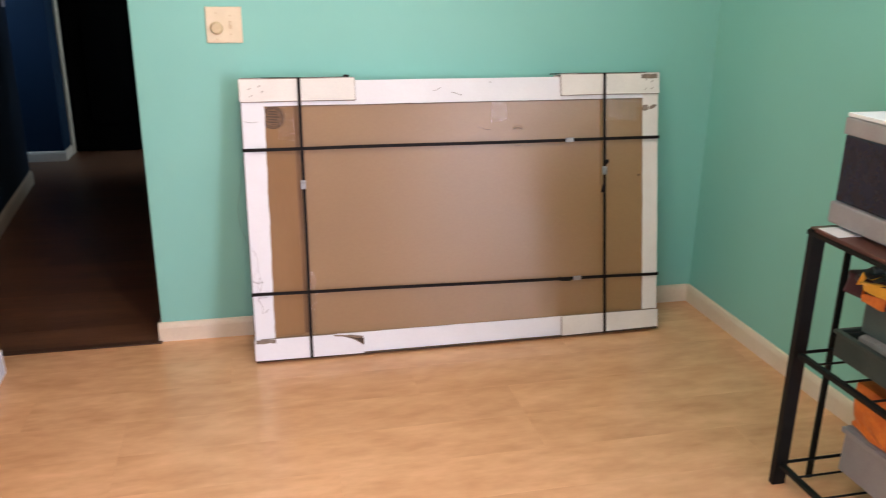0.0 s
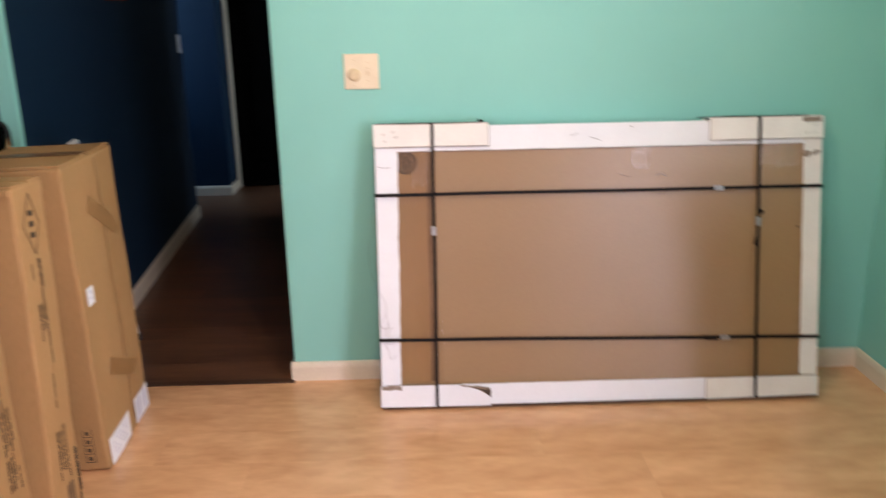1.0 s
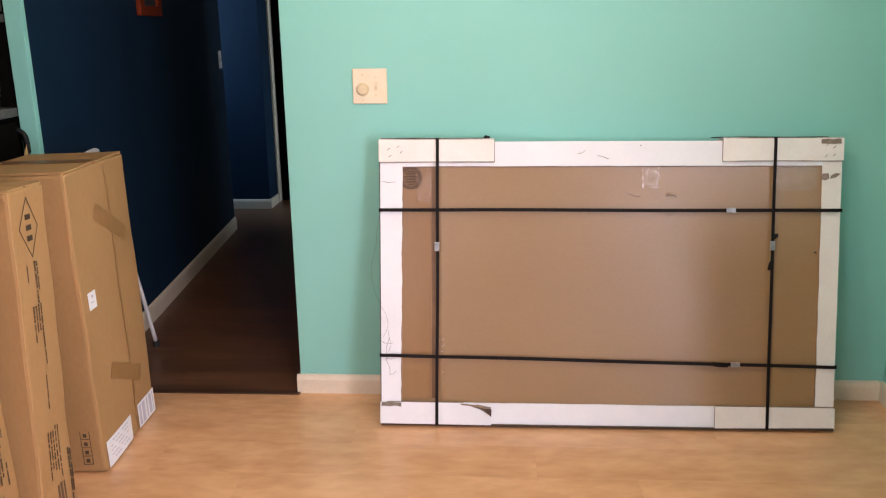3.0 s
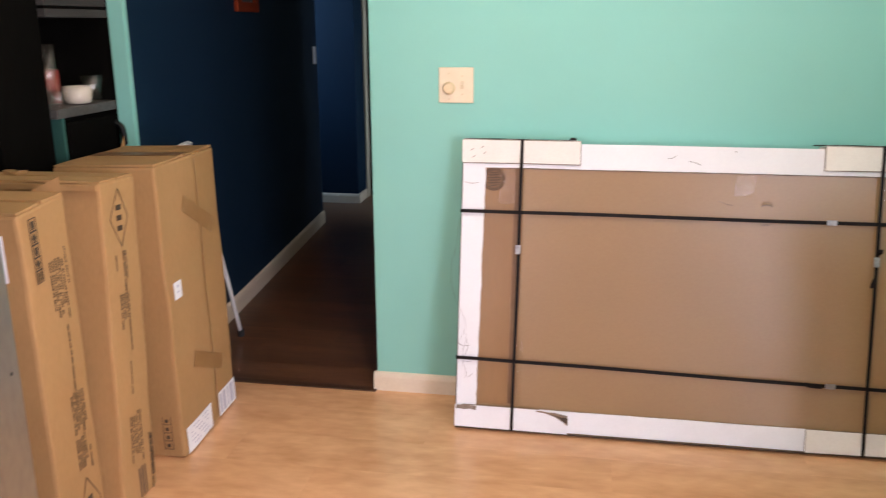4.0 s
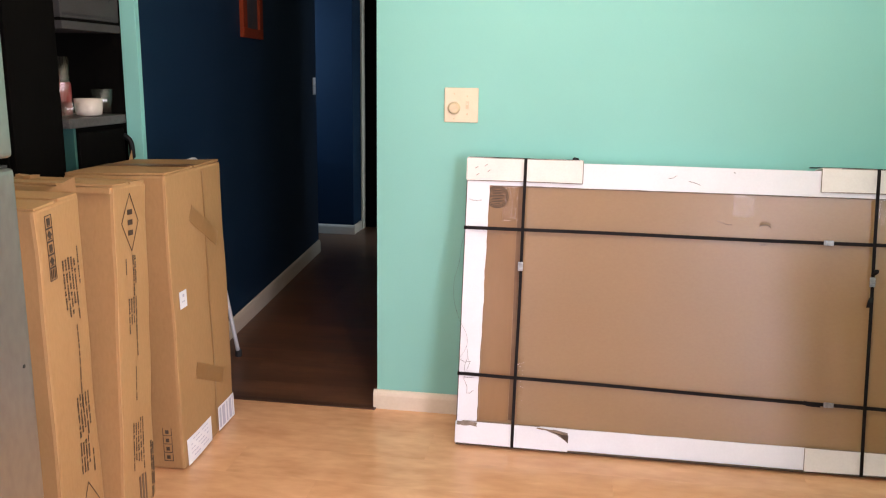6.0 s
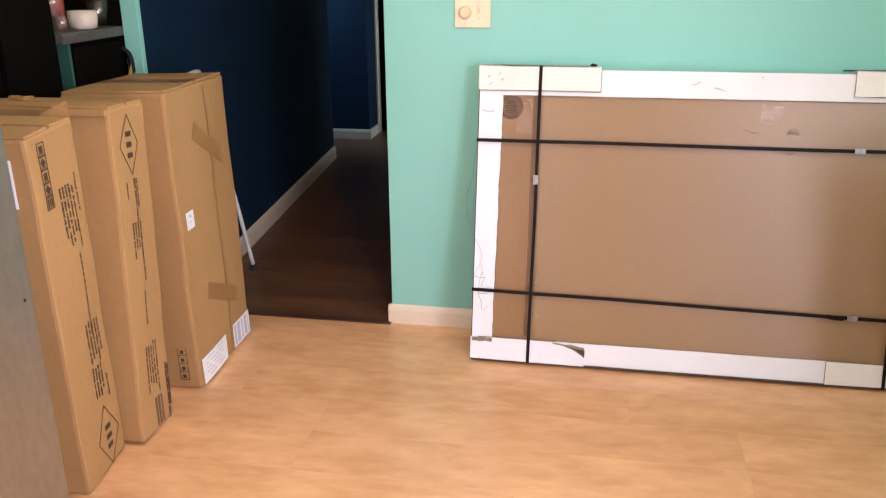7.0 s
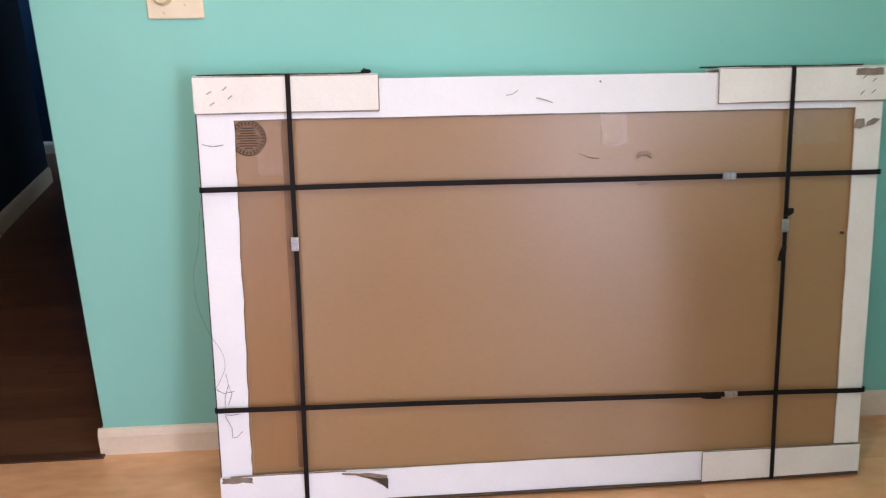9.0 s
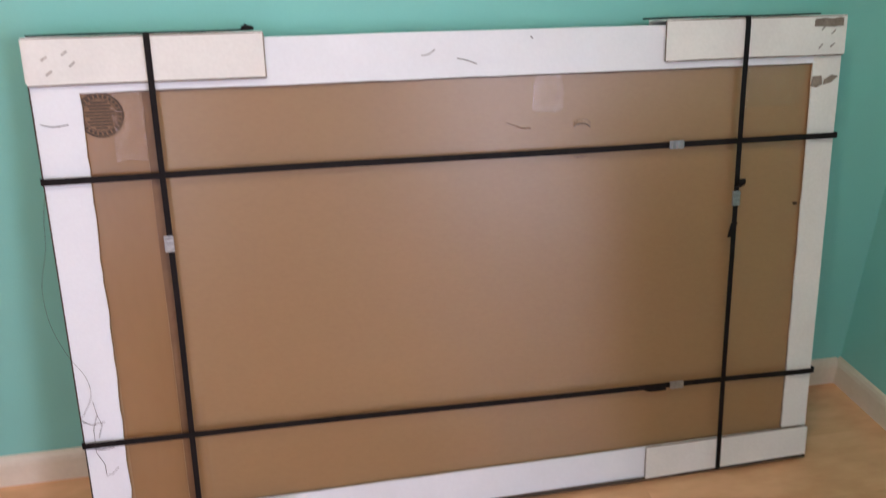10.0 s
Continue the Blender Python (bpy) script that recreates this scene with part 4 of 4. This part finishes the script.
for x, y in ((-0.727, 0.434), (-0.690, -0.120)):
    part("rubber_foot", lathe([(0.014, 0.0), (0.014, 0.028), (0.011, 0.032)], 12), "rubber", stool, "black rubber foot", pose(x, y, 0))


def on_hall_wall(s):
    """A place on the blue wall s metres along it, and the wall's turn in degrees."""
    d = (HALL[1] - HALL[0]).normalized()
    p = HALL[0] + d * s
    return p, math.degrees(math.atan2(d.y, d.x))


p, a = on_hall_wall(1.270)
art = thing("picture_frame", "orange-red framed dark picture hanging on the blue wall", "picture", pose(p.x, p.y, 1.380, 0, 0, a))
for q0, q1 in (((-0.16, -0.022, 0), (0.16, -0.001, 0.045)), ((-0.16, -0.022, 0.355), (0.16, -0.001, 0.40)), ((-0.16, -0.022, 0.045), (-0.10, -0.001, 0.355)), ((0.10, -0.022, 0.045), (0.16, -0.001, 0.355))):
    part("frame_bar", box(q0, q1, 0.003), "frame_orange", art)
part("print", box((-0.10, -0.010, 0.045), (0.10, -0.002, 0.355)), "picture", art)
p, a = on_hall_wall(2.63)
stat = thing("light_switch", "white switch plate on the blue wall", "switch", pose(p.x, p.y, 1.128, 0, 0, a))
part("plate", box((-0.035, -0.007, -0.055), (0.035, -0.001, 0.055), 0.002), "paper", stat)
part("toggle", box((-0.005, -0.014, -0.008), (0.005, -0.006, 0.010), 0.002), "paper", stat)

# ---- dimmer plate on the teal wall ----
dimmer = thing("wall_plate", "almond two-gang wall plate with a round dimmer and a toggle", "switch", pose(0.2975, -0.0005, 1.126))
part("plate", box((-0.0585, -0.0065, -0.0585), (0.0585, 0.0, 0.0585), 0.0035, 3), "plate", dimmer)
part("knob", lathe([(0.0215, 0.0), (0.0208, 0.005), (0.0190, 0.010), (0.0150, 0.014), (0.0005, 0.0145)], 28), "knob", dimmer, "yellowed round dimmer knob", pose(-0.0245, -0.0065, -0.010, 90, 0, 0), smooth=False)
slot = part("toggle_slot", box((0.0155, -0.0080, -0.013), (0.0255, -0.0060, 0.013), 0.001), "knob", dimmer)
part("toggle", box((0.0175, -0.0165, 0.001), (0.0235, -0.0070, 0.010), 0.0015), "plate", slot)
for x, z in ((-0.0245, 0.038), (-0.0245, -0.046), (0.0205, 0.030), (0.0205, -0.030)):
    part("screw", lathe([(0.0034, 0.0), (0.0030, 0.0012), (0.0005, 0.0014)], 10), "knob", dimmer, "", pose(x, -0.0064, z, 90, 0, 0))

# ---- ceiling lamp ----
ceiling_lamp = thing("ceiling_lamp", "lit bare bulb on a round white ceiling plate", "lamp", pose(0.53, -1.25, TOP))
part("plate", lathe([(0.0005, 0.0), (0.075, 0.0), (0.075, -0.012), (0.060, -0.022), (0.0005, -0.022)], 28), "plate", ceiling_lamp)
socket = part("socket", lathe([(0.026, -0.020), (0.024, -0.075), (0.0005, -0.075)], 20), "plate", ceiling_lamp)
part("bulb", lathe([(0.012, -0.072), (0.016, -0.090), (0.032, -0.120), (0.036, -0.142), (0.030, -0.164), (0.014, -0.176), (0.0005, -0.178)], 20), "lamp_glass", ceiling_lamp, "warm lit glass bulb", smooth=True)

# ---- rack with the microwave ----
RX, RY, RT = 1.688, -1.248, 0.726
rack = thing("metal_rack", "black metal rack with a reddish wooden top", "rack", pose(0, 0, 0))
for x, y, w in ((RX, RY, 0.038), (2.045, RY, 0.022), (RX, -1.96, 0.038), (2.045, -1.96, 0.022), (RX + 0.112, RY, 0.017)):
    part("post", box((x, y - w * 0.5, 0), (x + w, y, RT - 0.004), 0.002), "black_metal", rack)
for z in (0.062, 0.388):
    part("rail", box((RX + 0.010, -1.94, z - 0.007), (RX + 0.026, RY - 0.021, z + 0.006), 0.002), "black_metal", rack)
    part("rail", box((2.047, -1.94, z - 0.007), (2.063, RY - 0.021, z + 0.006), 0.002), "black_metal", rack)
    part("rail", tube([(RX + 0.030, RY - 0.010, z), (2.047, RY - 0.010, z)], 0.0045, 8), "black_metal", rack)
    for k in range(7):
        y = RY - 0.08 - 0.095 * k
        part("rod", tube([(RX + 0.020, y, z), (2.055, y, z)], 0.003, 6), "black_metal", rack)
part("top_board", box((RX + 0.004, -1.962, RT - 0.016), (2.066, RY + 0.001, RT), 0.003), "red_wood", rack, "reddish brown wooden board")
part("edge_rail", box((RX - 0.002, -1.964, RT - 0.019), (RX + 0.003, RY + 0.003, RT - 0.008), 0.001), "black_metal", rack)

micro = thing("microwave_oven", "grey microwave oven with a dark window and a top whitened for glare", "microwave", pose(0, 0, 0))
MX, MY0, MY1, MZ0, MZ1 = 1.742, -1.775, -1.246, RT + 0.012, 1.004
part("body", box((MX + 0.022, MY0 + 0.004, MZ0), (2.085, MY1 - 0.003, MZ1 - 0.010), 0.004), "oven", micro)
# white here is window glare on the top, given as its colour
part("top", box((MX + 0.002, MY0 + 0.002, MZ1 - 0.010), (2.086, MY1 - 0.002, MZ1), 0.003), "oven_top_glare", micro, "top coloured white for window glare")
part("front_band", box((MX, MY0, MZ1 - 0.052), (MX + 0.022, MY1, MZ1 - 0.011), 0.004), "oven", micro)
part("front_band", box((MX - 0.006, MY0, MZ0 - 0.002), (MX + 0.022, MY1, MZ0 + 0.052), 0.006), "oven", micro)
part("door_window", box((MX + 0.004, MY0 + 0.12, MZ0 + 0.0525), (MX + 0.022, MY1 - 0.004, MZ1 - 0.0525), 0.004), "dark_glass", micro, "dark glass door window")
part("control_panel", box((MX + 0.002, MY0 + 0.002, MZ0 + 0.0525), (MX + 0.022, MY0 + 0.118, MZ1 - 0.0525), 0.003), "dark_glass", micro)
for x in (MX + 0.03, 2.03):
    for y in (MY0 + 0.03, MY1 - 0.06):
        part("foot", box((x, y, RT), (x + 0.03, y + 0.03, MZ0 + 0.001), 0.003), "rubber", micro)
tagged(part("paper_sheet", box((1.697, -1.345, RT + 0.0005), (1.785, -1.272, RT + 0.0025)), "paper"), "white paper sheet lying on the rack top", "paper")


def packet(name, label, at, size, material, seed):
    ob = thing(name, label, "packet", at)
    part("wrapper", soft_block((0, -size[1], 0), (size[0], 0, size[2]), 7, 0.016, 0.008, seed, 14), material, ob)
    return ob


tub = thing("plastic_tub", "grey-green plastic tub standing on the basket", "tub", pose(1.822, -1.322, 0.4675, 0, 0, 3))
part("body", soft_block((0, -0.34, 0), (0.20, 0, 0.092), 6, 0.002, 0.010, 3.0), "tub", tub)
part("lid", soft_block((-0.005, -0.345, 0.0925), (0.205, 0.005, 0.1000), 4, 0.001, 0.002, 5.0), "tub", tub)
snack = thing("snack_bag", "dark food bag with yellow and orange print lying on a tub", "packet", pose(1.768, -1.300, 0.5705, 0, 0, 4))
part("wrapper", soft_block((0, -0.27, 0), (0.20, 0, 0.058), 8, 0.012, 0.010, 2.0, 14), "wine", snack)
part("print_band", soft_block((-0.007, -0.16, 0.026), (0.12, -0.058, 0.056), 8, 0.012, 0.008, 2.0, 14), "yellow", snack, "yellow printed band")
part("print_band", soft_block((-0.006, -0.14, 0.000), (0.10, -0.062, 0.0255), 6, 0.010, 0.004, 2.0, 14), "orange", snack, "orange-red printed band")
tagged(part("slim_tube", lathe([(0.001, 0), (0.010, 0.0), (0.011, 0.004), (0.011, 0.20), (0.009, 0.204), (0.001, 0.204)], 22), "bin", at=pose(1.800, -1.352, 0.6400, 0, 90, 0), smooth=True), "dark slim tube lying on a food bag", "tube")
basket = thing("basket", "dark plastic basket on the rack's middle shelf", "basket", pose(1.775, -1.300, 0.397))
part("wall", boxes([((0, -0.40, 0), (0.008, 0, 0.060)), ((0.242, -0.40, 0), (0.25, 0, 0.060)), ((0.008, -0.008, 0), (0.242, 0, 0.060)), ((0.008, -0.40, 0), (0.242, -0.392, 0.060))], 0.003), "bin", basket)
part("base", box((0.008, -0.392, 0), (0.242, -0.008, 0.006)), "bin", basket)
part("rim", boxes([((-0.006, -0.406, 0.060), (0.010, 0.006, 0.070)), ((0.240, -0.406, 0.060), (0.256, 0.006, 0.070)), ((0.010, -0.006, 0.060), (0.240, 0.006, 0.070)), ((0.010, -0.406, 0.060), (0.240, -0.394, 0.070))], 0.003), "bin", basket)
cloth = tagged(part("folded_cloth", soft_block((1.810, -1.68, 0.404), (2.025, -1.33, 0.466), 8, 0.012, 0.01, 6.0, 12), "grey_cloth"), "folded grey cloth in the basket", "cloth")
bag = packet("orange_bag", "crumpled orange plastic bag under the rack shelf", pose(1.835, -1.330, 0.207, 0, 0, 0), (0.20, 0.34, 0.120), "orange", 9.0)
crate = thing("storage_crate", "grey storage crate on the rack's bottom shelf", "crate", pose(1.832, -1.325, 0.071))
part("body", soft_block((0, -0.36, 0), (0.21, 0, 0.133), 6, 0.003, 0.006, 2.0), "oven", crate)
part("rim", boxes([((-0.006, -0.366, 0.110), (0.216, 0.006, 0.126))], 0.004), "oven", crate)

# ---- floors, laid board by board ----


def board_mesh(cache, length, width, material):
    key = (round(length, 3), round(width, 3), material)
    if key not in cache:
        cache[key] = mesh_of("plank", box((0, 0.0, -0.008), (length, width, 0.0), 0.0002, 1), material)
    return cache[key]


def lay(floor, x0, x1, y0, y1, width, length, material, seed):
    rnd, cache, y = random.Random(seed), {}, y1
    while y > y0 + 0.01:
        w = min(width, y - y0)
        x = x0 - rnd.choice((0.0, 0.3, 0.6, 0.9)) * length / 1.2
        while x < x1 - 0.005:
            a, b = max(x, x0), min(x + length, x1)
            if b - a > 0.01:
                ob = new("plank", board_mesh(cache, b - a - 0.0001, w, material))
                ob.parent = floor
                ob.location = (a, y - w, 0)
            x += length
        y -= width


floor = structure("floor", box((WEST - 0.1, SOUTH - 0.12, -0.06), (EAST + 0.12, 0.0, -0.0085)), "joint", "light maple laminate plank floor with a soft sheen", "floor")
lay(floor, WEST, EAST, SOUTH, -0.004, 0.193, 1.2, "oak", 4)
hall_floor = structure("floor_hall", box((-3.12, 0.0005, -0.06), (0.12, 4.10, -0.0085)), "joint", "dark walnut laminate plank floor in the hallway", "floor")
lay(hall_floor, -3.0, 0.0, 0.0, 3.985, 0.127, 1.2, "walnut", 9)
structure("threshold", box((-0.79, -0.030, 0.0), (-0.0005, 0.004, 0.005), 0.0025), "strip", "dark wooden threshold strip between two floors", "threshold")
